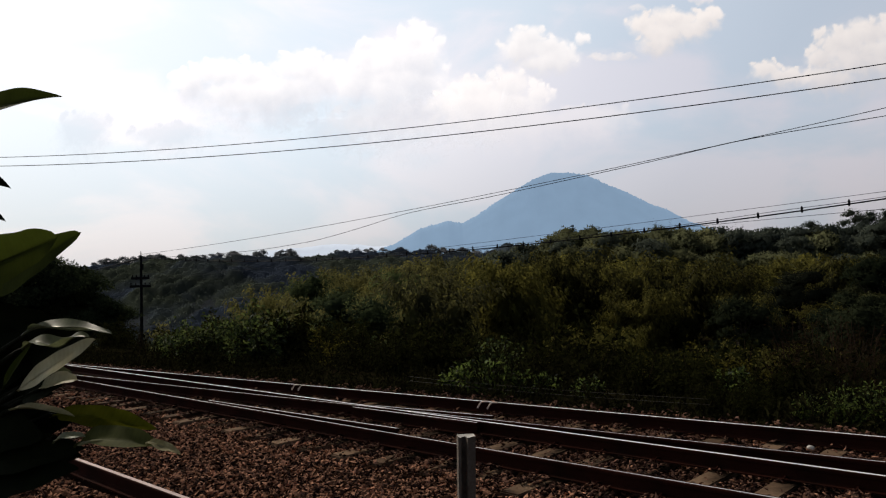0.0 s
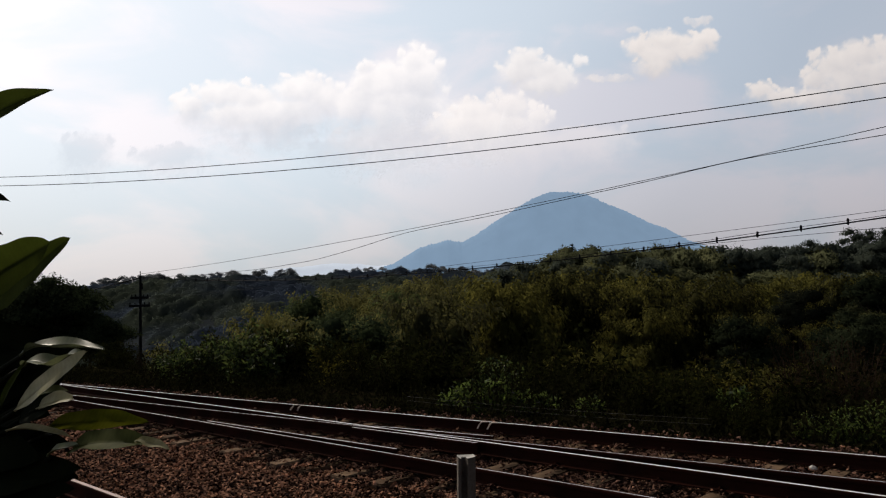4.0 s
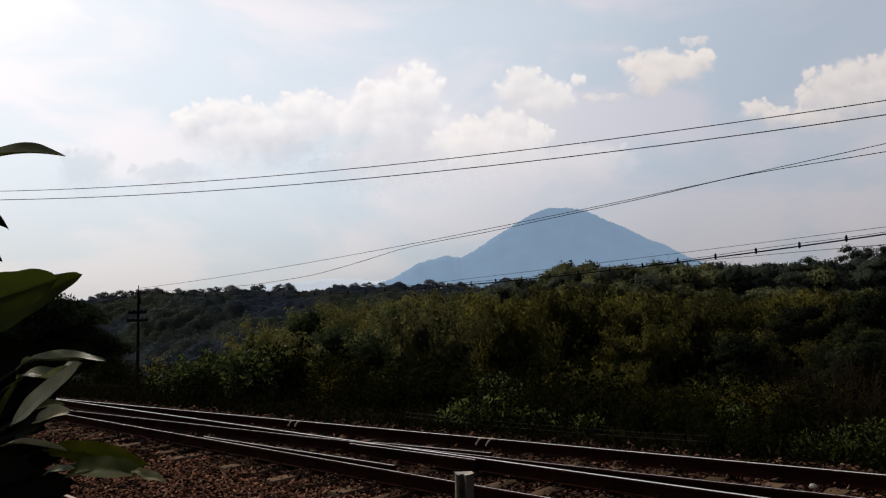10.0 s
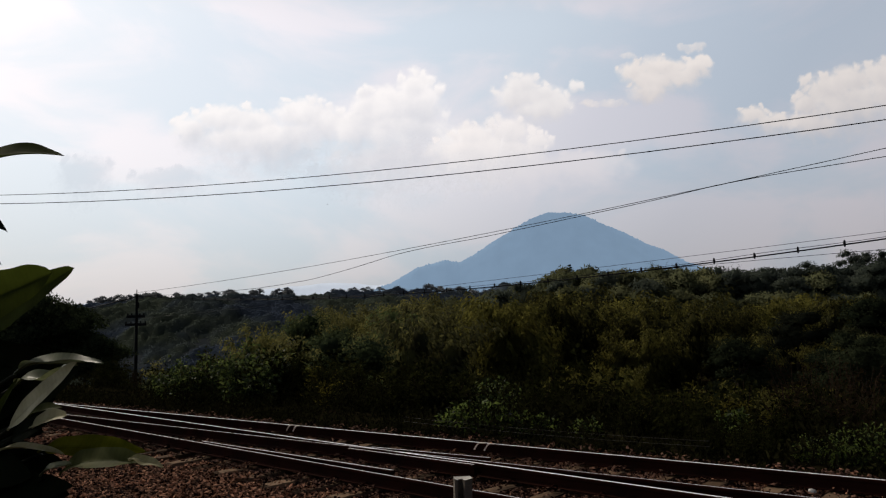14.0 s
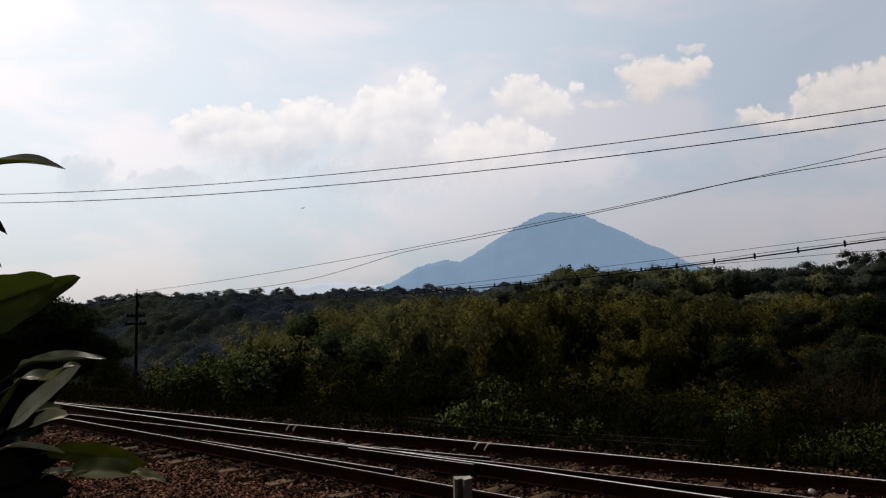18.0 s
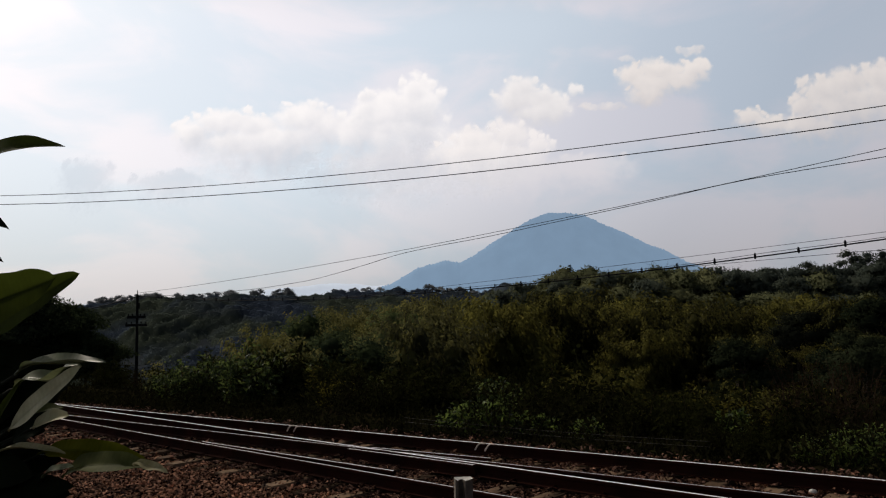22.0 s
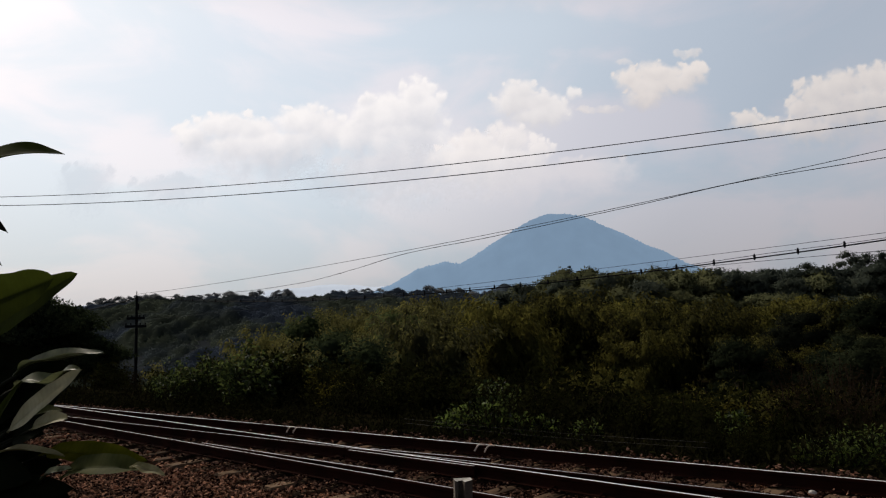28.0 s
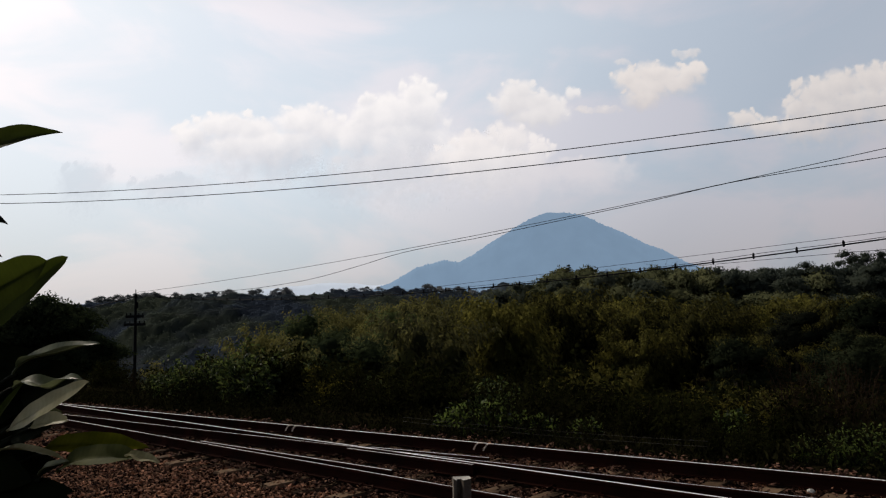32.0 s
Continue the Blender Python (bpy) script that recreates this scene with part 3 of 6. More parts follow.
def cloud(material, puffs, label, seed, y=3749.0, hang=2.1):
    """A far bank of cloud: a gently bowed sheet, billowing small heads on each puff, tops crisp, bases fading; origin at its middle."""
    r = np.random.default_rng(seed)
    big = np.array(puffs, float)
    mid = np.array([big[:, 0].mean(), big[:, 1].mean()])
    heads = []
    for cx, cz, rx, rz in big:
        for k in range(5 if rz > 42 else 0):
            a = r.uniform(0.08, 0.92) * math.pi
            s = min(rx, rz, 95) * r.uniform(0.2, 0.4)
            heads.append((cx + math.cos(a) * (rx - s * 0.55), cz + math.sin(a) * (rz - s * 0.55), s * 1.15, s))
    p = np.concatenate([big, heads])
    lo = (big[:, :2] - big[:, 2:] * 2.3).min(0) - mid - 30
    hi = (big[:, :2] + big[:, 2:] * 1.6).max(0) - mid + 30
    nx, nz = int((hi[0] - lo[0]) / 8.5), int((hi[1] - lo[1]) / 8.5)
    x, z = np.meshgrid(np.linspace(lo[0], hi[0], nx), np.linspace(lo[1], hi[1], nz), indexing="ij")
    warp = np.array([(noise.noise(Vector((a * 0.016, b * 0.016, mid[0] * 0.01))), noise.noise(Vector((a * 0.016, b * 0.016, mid[0] * 0.01 + 50)))) for a, b in zip(x.ravel(), z.ravel())])
    xw, zw = x + warp[:, 0].reshape(x.shape) * 26 + mid[0], z + warp[:, 1].reshape(x.shape) * 20 + mid[1]
    fine = np.array([(noise.fractal(Vector((a * 0.03, b * 0.03, 7)), 0.8, 2.1, 4), noise.fractal(Vector((a * 0.03, b * 0.03, 70)), 0.8, 2.1, 4)) for a, b in zip(x.ravel(), z.ravel())])
    xw, zw = xw + fine[:, 0].reshape(x.shape) * 13, zw + fine[:, 1].reshape(x.shape) * 11
    cov, relief = np.full(x.shape, -1.0), np.zeros(x.shape)
    for n, (cx, cz, rx, rz) in enumerate(p):
        zz = zw - cz
        d = 1 - np.sqrt(((xw - cx) / rx) ** 2 + (zz / np.where(zz > 0, rz, rz * hang)) ** 2)
        sharp = 1.75 - 0.6 * smooth(-zz / rz + 0.2)
        own = np.minimum(d * (sharp if n < len(big) else np.minimum(sharp, 1.3)), 0.4 if n < len(big) and rz < 33 else 1.0)
        relief = np.where(own > cov, np.clip(0.5 + 0.5 * zz / rz + 0.25 * (cx - xw) / rx, 0, 1), relief)
        cov = np.maximum(cov, own)
    # painted shading: dimmer under more cloud, brighter on each puff's upper left
    under = np.flip(np.cumsum(np.flip(np.clip(cov, 0, 1), 1), 1), 1) * 8.5
    for _ in range(10):
        under = (2 * under + np.roll(under, 1, 0) + np.roll(under, -1, 0)) / 4
    glow = 0.6 * np.exp(-under / 260.0) + 0.45 * relief
    for _ in range(4):
        glow = (glow + np.roll(glow, 1, 0) + np.roll(glow, -1, 0) + np.roll(glow, 1, 1) + np.roll(glow, -1, 1)) / 5
    cov = np.where(cov > 0, cov * (0.5 + 0.5 * np.exp(-np.maximum(0, under - 90) / 300.0)), cov)
    edge = np.minimum(np.minimum(x - lo[0], hi[0] - x), np.minimum(z - lo[1], hi[1] - z)) / 50.0
    cov = np.minimum(cov, edge - 0.5)
    verts = np.stack([x, 20 * np.sin(x / 300) + 12 * np.cos(z / 200), z], -1).reshape(-1, 3)
    i, j = np.meshgrid(np.arange(nx - 1), np.arange(nz - 1), indexing="ij")
    quads = np.stack([i * nz + j, (i + 1) * nz + j, (i + 1) * nz + j + 1, i * nz + j + 1], -1).reshape(-1, 4)
    keep = cov.ravel()[quads].max(1) > -0.45
    me = mesh_of("cloud", verts, quads[keep], None, (material,), smooth=True)
    me.attributes.new("cover", "FLOAT", "POINT").data.foreach_set("value", cov.ravel().astype(np.float32))
    me.attributes.new("light", "FLOAT", "POINT").data.foreach_set("value", glow.ravel().astype(np.float32))
    ob = tagged(new("cloud", me), label, "cloud", "clouds")
    ob.location = (mid[0], y, mid[1])
    return ob


M_CLOUD_W = cloud_material("sunlit_painted_cloud", (1.0, 0.955, 0.945), (0.65, 0.66, 0.715), 0.92)
M_CLOUD_E = cloud_material("soft_white_cloud", (0.93, 0.875, 0.86), (0.70, 0.685, 0.715), 0.9)
M_CLOUD_C = cloud_material("cream_cloud", (0.91, 0.865, 0.85), (0.63, 0.62, 0.65), 0.88)
M_CLOUD_F = cloud_material("faint_cloud", (0.83, 0.775, 0.78), (0.74, 0.70, 0.72), 0.45)
# shade under the bank, put in as a blue-grey emission colour
M_CLOUD_B = cloud_material("blue_grey_cloud", (0.60, 0.645, 0.715), (0.57, 0.615, 0.69), 0.42)
M_CLOUD_G = cloud_material("dull_cream_cloud", (0.79, 0.725, 0.69), (0.55, 0.525, 0.54), 0.88)
M_CLOUD_D = cloud_material("warm_cloud", (0.86, 0.79, 0.75), (0.59, 0.555, 0.56), 0.9)
cloud_bank = cloud(M_CLOUD_W, [(-119, 1302, 109, 104), (-230, 1206, 243, 140), (-82, 1202, 130, 170), (-364, 1181, 157, 122), (-210, 1049, 327, 204), (-437, 1095, 199, 122),
                               (-1134, 1158, 218, 80), (-1319, 1111, 114, 74), (-978, 1125, 171, 80), (-721, 1172, 190, 92), (-593, 1128, 171, 92), (-907, 1041, 463, 112),
                               (43, 965, 255, 110), (188, 990, 180, 90)], "long white cumulus bank with a billowing tower", 1)
cloud_tail = cloud(M_CLOUD_E, [(359, 1052, 148, 88), (188, 1028, 156, 76), (513, 1000, 88, 60), (242, 945, 349, 106)], "cream-white cumulus cloud trailing from the bank", 7, 3755.0)
cloud_low = cloud(M_CLOUD_F, [(-223, 896, 470, 105), (363, 862, 440, 95), (802, 882, 300, 75)], "faint warm haze cloud below the bank", 5, 3820.0)
cloud_shade = cloud(M_CLOUD_B, [(-1229, 1074, 170, 60), (-837, 980, 150, 70), (-1888, 891, 190, 110), (-1438, 849, 230, 70), (-537, 856, 220, 70)], "faint blue-grey cloud sheet coloured as shade under the bank", 6, 3810.0)
cloud_small = cloud(M_CLOUD_C, [(473, 1292, 128, 80), (572, 1245, 140, 68), (442, 1231, 150, 86), (640, 1205, 120, 78), (768, 1300, 40, 36), (562, 1160, 195, 62)],
                    "small white cumulus cloud", 2, 3780.0, 1.5)
cloud_high = cloud(M_CLOUD_D, [(1231, 1366, 190, 72), (1410, 1372, 100, 66), (1085, 1335, 110, 62), (1174, 1292, 176, 80), (1310, 1320, 160, 66), (1150, 1235, 138, 62), (1398, 1482, 90, 26),
                               (1060, 1436, 70, 22), (912, 1173, 140, 22), (1488, 1396, 46, 42)],
                   "cream-coloured cumulus cloud with ragged top", 3, 3765.0, 1.25)
cloud_edge = cloud(M_CLOUD_G, [(2150, 1228, 176, 106), (2270, 1273, 176, 96), (2454, 1300, 176, 98), (2612, 1322, 176, 112), (2013, 1140, 98, 84), (2233, 1148, 300, 150), (2571, 1165, 380, 176),
                               (1712, 1094, 96, 58), (1830, 1052, 150, 52), (2044, 1035, 220, 80)],
                   "cream-coloured cumulus cloud rising in steps", 4, 3795.0, 1.6)

# ---------------------------------------------------------------- tracks


def rail_mesh(name, length, head, band):
    """Flat-bottomed rail along x, standing on z 0, 0.15 high, head 0.07 wide, its polished band 2 x band wide."""
    half = [(0.060, 0.0), (0.060, 0.011), (0.022, 0.024), (0.009, 0.036), (0.008, 0.100), (0.016, 0.110), (0.035, 0.117), (0.0355, 0.142), (0.031, 0.1488), (band, 0.1502)]
    prof = [(-y, z) for y, z in half] + [(y, z) for y, z in reversed(half)]
    n, cuts = len(prof), 2
    verts = [(x, y, z) for x in (0.0, length) for y, z in prof]
    bm_faces = [[i, (i + 1) % n, n + (i + 1) % n, n + i] for i in range(n)]
    me = bpy.data.meshes.new(name)
    me.from_pydata(verts, [], bm_faces + [list(range(n))[::-1], list(range(n, 2 * n))])
    me.materials.append(M_RAIL)
    me.materials.append(head)
    for f in me.polygons:
        if f.index < n and f.center.z > 0.1501:
            f.material_index = 1
    me.update()
    return me


def on_track(normal, along, offset, s, z, bearing):
    p = normal * offset + along * s
    return pose(p[0], p[1], z, 0, 0, math.degrees(math.atan2(along[1], along[0])))


def lay_rail(parent, normal, along, offset, s0, s1, head, name="rail", label="", z=0.02):
    return part(name, rail_mesh(name, s1 - s0, head, 0.019 if head is M_HEAD else 0.022 if head is M_HEAD_RUST else 0.009), parent, label, on_track(normal, along, offset, s0, z, 0))


def cross_s(normal, along, offset, other_normal, other_offset):
    """Where a rail line meets another one, as the distance along it."""
    return (other_offset - offset * (normal @ other_normal)) / (along @ other_normal)


turnout = thing("railway_turnout", "rusty railway turnout with polished rail heads on stone ballast", "railway track")
toe_a1, toe_a2 = cross_s(NA, UA, R1, NB, R3 + 0.06), cross_s(NA, UA, R2, NB, R4 + 0.06)
lay_rail(turnout, NB, UB, R4, -22, 90, M_HEAD_DULL)
lay_rail(turnout, NB, UB, R3, -22, 90, M_HEAD)
lay_rail(turnout, NA, UA, R1, -22, toe_a1, M_HEAD)
lay_rail(turnout, NA, UA, R2, -22, toe_a2, M_HEAD_DULL)
frog = cross_s(NB, UB, R3, NA, R2)


def rail_between(p, q, name, label):
    """A short rail from one place to another, part of the turnout."""
    x, y = q[0] - p[0], q[1] - p[1]
    return part(name, rail_mesh(name, math.hypot(x, y), M_HEAD_DULL, 0.012), turnout, label, pose(p[0], p[1], 0.02, 0, 0, math.degrees(math.atan2(y, x))))


rail_between((-0.626, 8.734), (-3.747, 11.446), "check_rail", "short check rail beside the running rail")
rail_between((0.331, 8.95), (-1.365, 10.40), "wing_rail", "short wing rail beside the crossing")
rail_between((0.547, 9.37), (-1.047, 10.45), "wing_rail", "short wing rail beside the crossing")

SLEEPER_0, SLEEPER_STEP = 5.297, 0.6
sleeper_meshes = {}
sleeper_spans = []


def sleeper_mesh(length):
    key = round(length * 5) / 5
    if key not in sleeper_meshes:
        sleeper_meshes[key] = box_mesh("sleeper", (0.22, key, 0.16), (M_SLEEPER,), 0.012)
    return sleeper_meshes[key], key


clip_me = joined([tube([(-0.05, 0, 0.0), (-0.05, 0, 0.03), (0.0, 0, 0.045), (0.05, 0, 0.03), (0.05, 0, 0.0)], 0.009, 5)])
clip_me = mesh_of("rail_clip", clip_me[0], clip_me[1], None, (M_RAIL,))
for k in range(-30, 40):
    s = SLEEPER_0 - SLEEPER_STEP * k
    base = NB * R4 + UB * s
    # far end: past the outer rail of the diverging track while the tracks are close
    t1 = cross_s(UB, NB, s, NA, R1)
    far_end = (t1 + 0.45) if -6.5 < s < 16.0 else R3 + 0.5
    near_end = R4 - random.uniform(0.54, 0.64)
    me, length = sleeper_mesh(far_end - near_end)
    mid = (near_end + far_end) / 2
    p = NB * mid + UB * s
    part("sleeper", me, turnout, "", pose(p[0], p[1], -0.084 + random.uniform(-0.006, 0.006), 0, 0, math.degrees(TB) - 90 + random.uniform(-1.2, 1.2)))
    sleeper_spans.append((s, near_end, far_end))
    if -3 < s < 12:
        for off in (R4, R3):
            for side in (-0.085, 0.085):
                q = NB * (off + side) + UB * (s + random.uniform(-0.03, 0.03))
                part("rail_clip", clip_me, turnout, "", pose(q[0], q[1], 0.022, 0, 0, math.degrees(TB)))
for k in range(8):
    s = -7.5 - SLEEPER_STEP * k
    p = NA * ((R1 + R2) / 2) + UA * s
    me, length = sleeper_mesh(2.0)
    part("sleeper", me, turnout, "", pose(p[0], p[1], -0.084, 0, 0, math.degrees(TA) - 90))

siding = thing("siding_track", "near siding track with a worn rusty rail sunk in ballast", "railway track")
for off in SIDING:
    lay_rail(siding, NB, UB, off, -8, 60, M_HEAD_RUST)
for k in range(-11, 60):
    p = NB * (sum(SIDING) / 2) + UB * (k * 0.7)
    part("sleeper", sleeper_mesh(2.0)[0], siding, "", pose(p[0], p[1], -0.135, 0, 0, math.degrees(TB) - 90))


def bond_wire(x, y):
    """Looped copper bond over a rail joint, two hoops and a clamp."""
    ob = thing("rail_bond", "pale looped bond wires clamped over a rail joint", "rail bond", pose(x, y, 0.02, 0, 0, math.degrees(math.atan2(UA[1], UA[0]))), "rail bonds")
    for dx in (-0.085, 0.085):
        pts = [(dx + 0.07, 0.075, 0.055), (dx + 0.055, 0.07, 0.085), (dx + 0.03, 0.06, 0.125), (dx, 0.046, 0.150), (dx - 0.09, 0.040, 0.152)]
        v, f = tube(pts, 0.012, 6)
        part("bond_loop", mesh_of("bond_loop", v, f, None, (M_BOND,), True), ob)
    part("fishplate", box_mesh("fishplate", (0.46, 0.022, 0.07), (M_RAIL,), 0.005), ob, "", pose(0, 0.021, 0.07))
    return ob


for px, py in ((-2.62, 13.0), (0.57, 10.52)):
    bond_wire(px, py)

# ballast stones: one loose layer, thinner on the sleepers
rng = np.random.default_rng(5)


def stones(count, d0, d1, size0, size1, seed, shoulder=False, around=False):
    r = np.random.default_rng(seed)
    d = np.sqrt(r.uniform(d0 * d0, d1 * d1, count))
    x = r.uniform(-0.74, 0.74, count) * d
    if shoulder:
        along, off = r.uniform(-9, 30, count), R1 + r.uniform(0.07, 0.85, count)
        x, d = NA[0] * off + UA[0] * along, NA[1] * off + UA[1] * along
    if around:
        x, d = r.uniform(-7, 8, count), r.uniform(-6, 5.2, count)
    v, s = x * NB[0] + d * NB[1], x * UB[0] + d * UB[1]
    va = x * NA[0] + d * NA[1]
    keep = (va < R1 + (0.95 if shoulder else 0.3) + 0.15 * np.sin(s * 1.7)) & ((v > 1.0) | around)
    for off, nn in ((R4, v), (R3, v), (SIDING[1], v), (SIDING[0], v), (R1, va), (R2, va)):
        keep &= np.abs(nn - off) > 0.055
    k = np.round((SLEEPER_0 - s) / SLEEPER_STEP)
    over = (np.abs(s - (SLEEPER_0 - k * SLEEPER_STEP)) < 0.12) & (v > R4 - 0.68) & (va < R1 + 0.4)
    bare = 0.5 + 0.5 * np.sin(k * 2.63) * np.cos(k * 0.9 + 1.0)
    inside = (v > R4) & (va < R1)
    keep &= ~(over & (r.uniform(size=count) < np.where(inside, 0.1 + 0.5 * bare, np.where(v < R4 - 0.33, np.where(np.isin(k, (-12, -11, -9, -8, -6, -4, -2, -1, 2)), 0.9, 0.0), 0.0))))
    swept = (np.isin(k, (0, 1, 4, 5, 7)) & (v > R4 + 0.12) & (v < R3 - 0.1)) | (np.isin(k, (3, 4, 5, 7)) & (va > R2 + 0.12) & (va < R1 - 0.1))
    keep &= ~(over & swept & (r.uniform(size=count) < 0.93))
    x, d, v, over = x[keep], d[keep], v[keep], over[keep]
    n = len(x)
    corner = np.array([[1, 0, 0], [0, 1, 0], [-1, 0, 0], [0, -1, 0], [0, 0, 1], [0, 0, -1]], float)
    shape = corner[None] * r.uniform(0.6, 1.25, (n, 6, 1)) + r.normal(size=(n, 6, 3)) * 0.22
    size = r.uniform(size0, size1, (n, 1, 1)) * np.array([1.35, 0.85, 0.42])
    shape = shape * size
    q = unit(np.stack([np.cos(np.linspace(0, 3.14, n)), r.normal(size=n) * 0.24, r.normal(size=n) * 0.24, np.sin(np.linspace(0, 3.14, n))], -1))
    w_, x_, y_, z_ = q.T
    rot = np.stack([1 - 2 * (y_ * y_ + z_ * z_), 2 * (x_ * y_ - z_ * w_), 2 * (x_ * z_ + y_ * w_), 2 * (x_ * y_ + z_ * w_), 1 - 2 * (x_ * x_ + z_ * z_),
                    2 * (y_ * z_ - x_ * w_), 2 * (x_ * z_ - y_ * w_), 2 * (y_ * z_ + x_ * w_), 1 - 2 * (x_ * x_ + y_ * y_)], -1).reshape(n, 3, 3)
    shape = np.einsum("nij,nkj->nki", rot, shape)
    z = -0.035 + r.uniform(-0.01, 0.03, n) + np.where(over, 0.05, 0.0) + 0.02 * np.sin(x * 2.1) * np.cos(d * 1.7) - 0.35 * smooth((x * NA[0] + d * NA[1] - R1 - 0.55) / 0.9)
    behind = x * NA[0] + d * NA[1] - R1
    z = z + np.where(shoulder, r.uniform(0.5, 1, n) * 0.175 * np.clip((behind - 0.05) / 0.15, 0, 1) * (1 - smooth((behind - 0.35) / 0.45)), 0.0)
    verts = shape + np.stack([x, d, z], -1)[:, None]
    f = np.array([[0, 1, 4], [1, 2, 4], [2, 3, 4], [3, 0, 4], [1, 0, 5], [2, 1, 5], [3, 2, 5], [0, 3, 5]])
    tris = (np.arange(n)[:, None, None] * 6 + f[None]).reshape(-1, 3)
    # darker stones beside, between and behind the rails imitate the shade there
    shade_dark = (v > R4 - 0.30 - 0.1 * r.uniform(size=n)) & ((behind < 0.0) | shoulder) & (r.uniform(size=n) < (0.85 if shoulder else 0.86))
    return verts.reshape(-1, 3), tris, np.repeat(shade_dark, 8)


lots = [stones(16000, 0, 0, 0.014, 0.028, 4, True), stones(5000, 0, 0, 0.024, 0.048, 6, around=True), stones(78000, 5.0, 10.5, 0.013, 0.027, 1), stones(28000, 10.5, 16.0, 0.022, 0.040, 2), stones(9000, 16.0, 32.0, 0.032, 0.06, 3)]
sv, sq = joined([(a, b) for a, b, c in lots])
ballast_me = mesh_of("ballast", sv, None, sq, (M_STONE, M_STONE_SHADE))
ballast_me.polygons.foreach_set("material_index", np.concatenate([c for a, b, c in lots]).astype(np.int32))
ballast = tagged(new("ballast", ballast_me), "loose brown and grey crushed-stone track ballast", "ballast", kind="stuff")

bm = bmesh.new()
bmesh.ops.create_icosphere(bm, subdivisions=2, radius=0.04)
for v in bm.verts:
    v.co *= 1 + 0.25 * noise.noise(v.co * 20)
    v.co.z *= 0.7
stone_me = bpy.data.meshes.new("pale_stone")
bm.to_mesh(stone_me)
bm.free()
stone_me.materials.append(M_WHITE_STONE)
pale = tagged(new("pale_stone", stone_me), "single pale stone lying between the rails", "stone")
pale.location = (3.79, 7.79, 0.02)

# marker post: grooved concrete, one narrow and one broad flange
outline = [(-0.066, -0.03), (-0.046, -0.032), (-0.034, 0.02), (-0.004, 0.022), (0.006, -0.03), (0.064, -0.026), (0.066, 0.055), (-0.064, 0.058)]
bm = bmesh.new()
rings = []
for k in range(9):
    z = -0.18 + 0.875 * k / 8
    ring = []
    for x, y in outline:
        w = Vector((x, y, z))
        lift = (0.012 if x > 0.05 or x < -0.06 else 0.0) if k == 8 else 0.0
        ring.append(bm.verts.new(w + Vector((noise.noise(w * 9), noise.noise(w * 9 + Vector((5, 0, 0))), 0)) * 0.004 + Vector((0, 0, lift + 0.4 * 0.01 * noise.noise(w * 30)))))
    rings.append(ring)
for a, b in zip(rings, rings[1:]):
    for k in range(8):
        bm.faces.new((a[k], a[(k + 1) % 8], b[(k + 1) % 8], b[k]))
bm.faces.new(rings[-1])
post_me = bpy.data.meshes.new("marker_post")
bm.to_mesh(post_me)
bm.free()
post_me.materials.append(M_POST)
post_me.materials.append(M_WHITE_STONE)
# top face gets the pale slot to imitate sunlight falling on it
for f in post_me.polygons:
    f.material_index = 1 if f.center.z > 0.69 else 0
post = tagged(new("marker_post", post_me), "short weathered concrete marker post standing in the ballast", "post")
post.matrix_basis = pose(0.107, 5.55, 0.0, 0, 1.0, 8)

# ---------------------------------------------------------------- pole and wires
CABLE_T = radians(49.0)
NC, UC = np.array([math.cos(CABLE_T), math.sin(CABLE_T)]), np.array([-math.sin(CABLE_T), math.cos(CABLE_T)])
CABLE_OFF = 26.466


def line_point(s, z, normal=NC, along=UC, off=CABLE_OFF):
    p = normal * off + along * s
    return (p[0], p[1], z)


pole = thing("utility_pole", "dark slender utility pole with two short crossarms", "utility pole", pose(-23.0, 55.0, -4.6))
v, f = tube([(0, 0, 0), (0.01, 0, 4.5), (0, 0, 9.38)], [0.145, 0.12, 0.085], 10)
part("shaft", mesh_of("shaft", v, f, None, (M_POLE,), True), pole)
ins_v, ins_f = tube([(0, 0, 0), (0, 0, 0.06), (0, 0, 0.07), (0, 0, 0.13), (0, 0, 0.14), (0, 0, 0.2)], [0.02, 0.02, 0.055, 0.045, 0.06, 0.02], 8)
ins_me = mesh_of("insulator", ins_v, ins_f, None, (M_POLE,), True)
for z, half in ((7.72, 0.66), (7.12, 0.78)):
    arm = part("crossarm", box_mesh("crossarm", (half * 2, 0.14, 0.19), (M_POLE,), 0.01), pole, "", pose(0, -0.12, z, 0, 0, 4))
    for x in (-half + 0.08, -half * 0.45, half * 0.45, half - 0.08):
        part("insulator", ins_me, arm, "", pose(x, 0, 0.06))
v, f = tube([(0, 0, 9.3), (0, 0, 9.75)], 0.03, 6)
part("finial", mesh_of("finial", v, f, None, (M_POLE,)), pole)
v, f = tube([(0.16, -0.05, 8.35), (0.16, -0.05, 8.8)], 0.06, 8)
part("bracket_insulator", mesh_of("bracket_insulator", v, f, None, (M_POLE,)), pole)


def wire(name, pts, r, material, label, category="wire", group="overhead wires"):
    v, f = tube(pts, r, 5)
    return tagged(new(name, mesh_of(name, v, f, None, (material,), True)), label, category, group)


def cable_z(s):
    return 0.001577 * s * s - 0.080893 * s + 4.5074


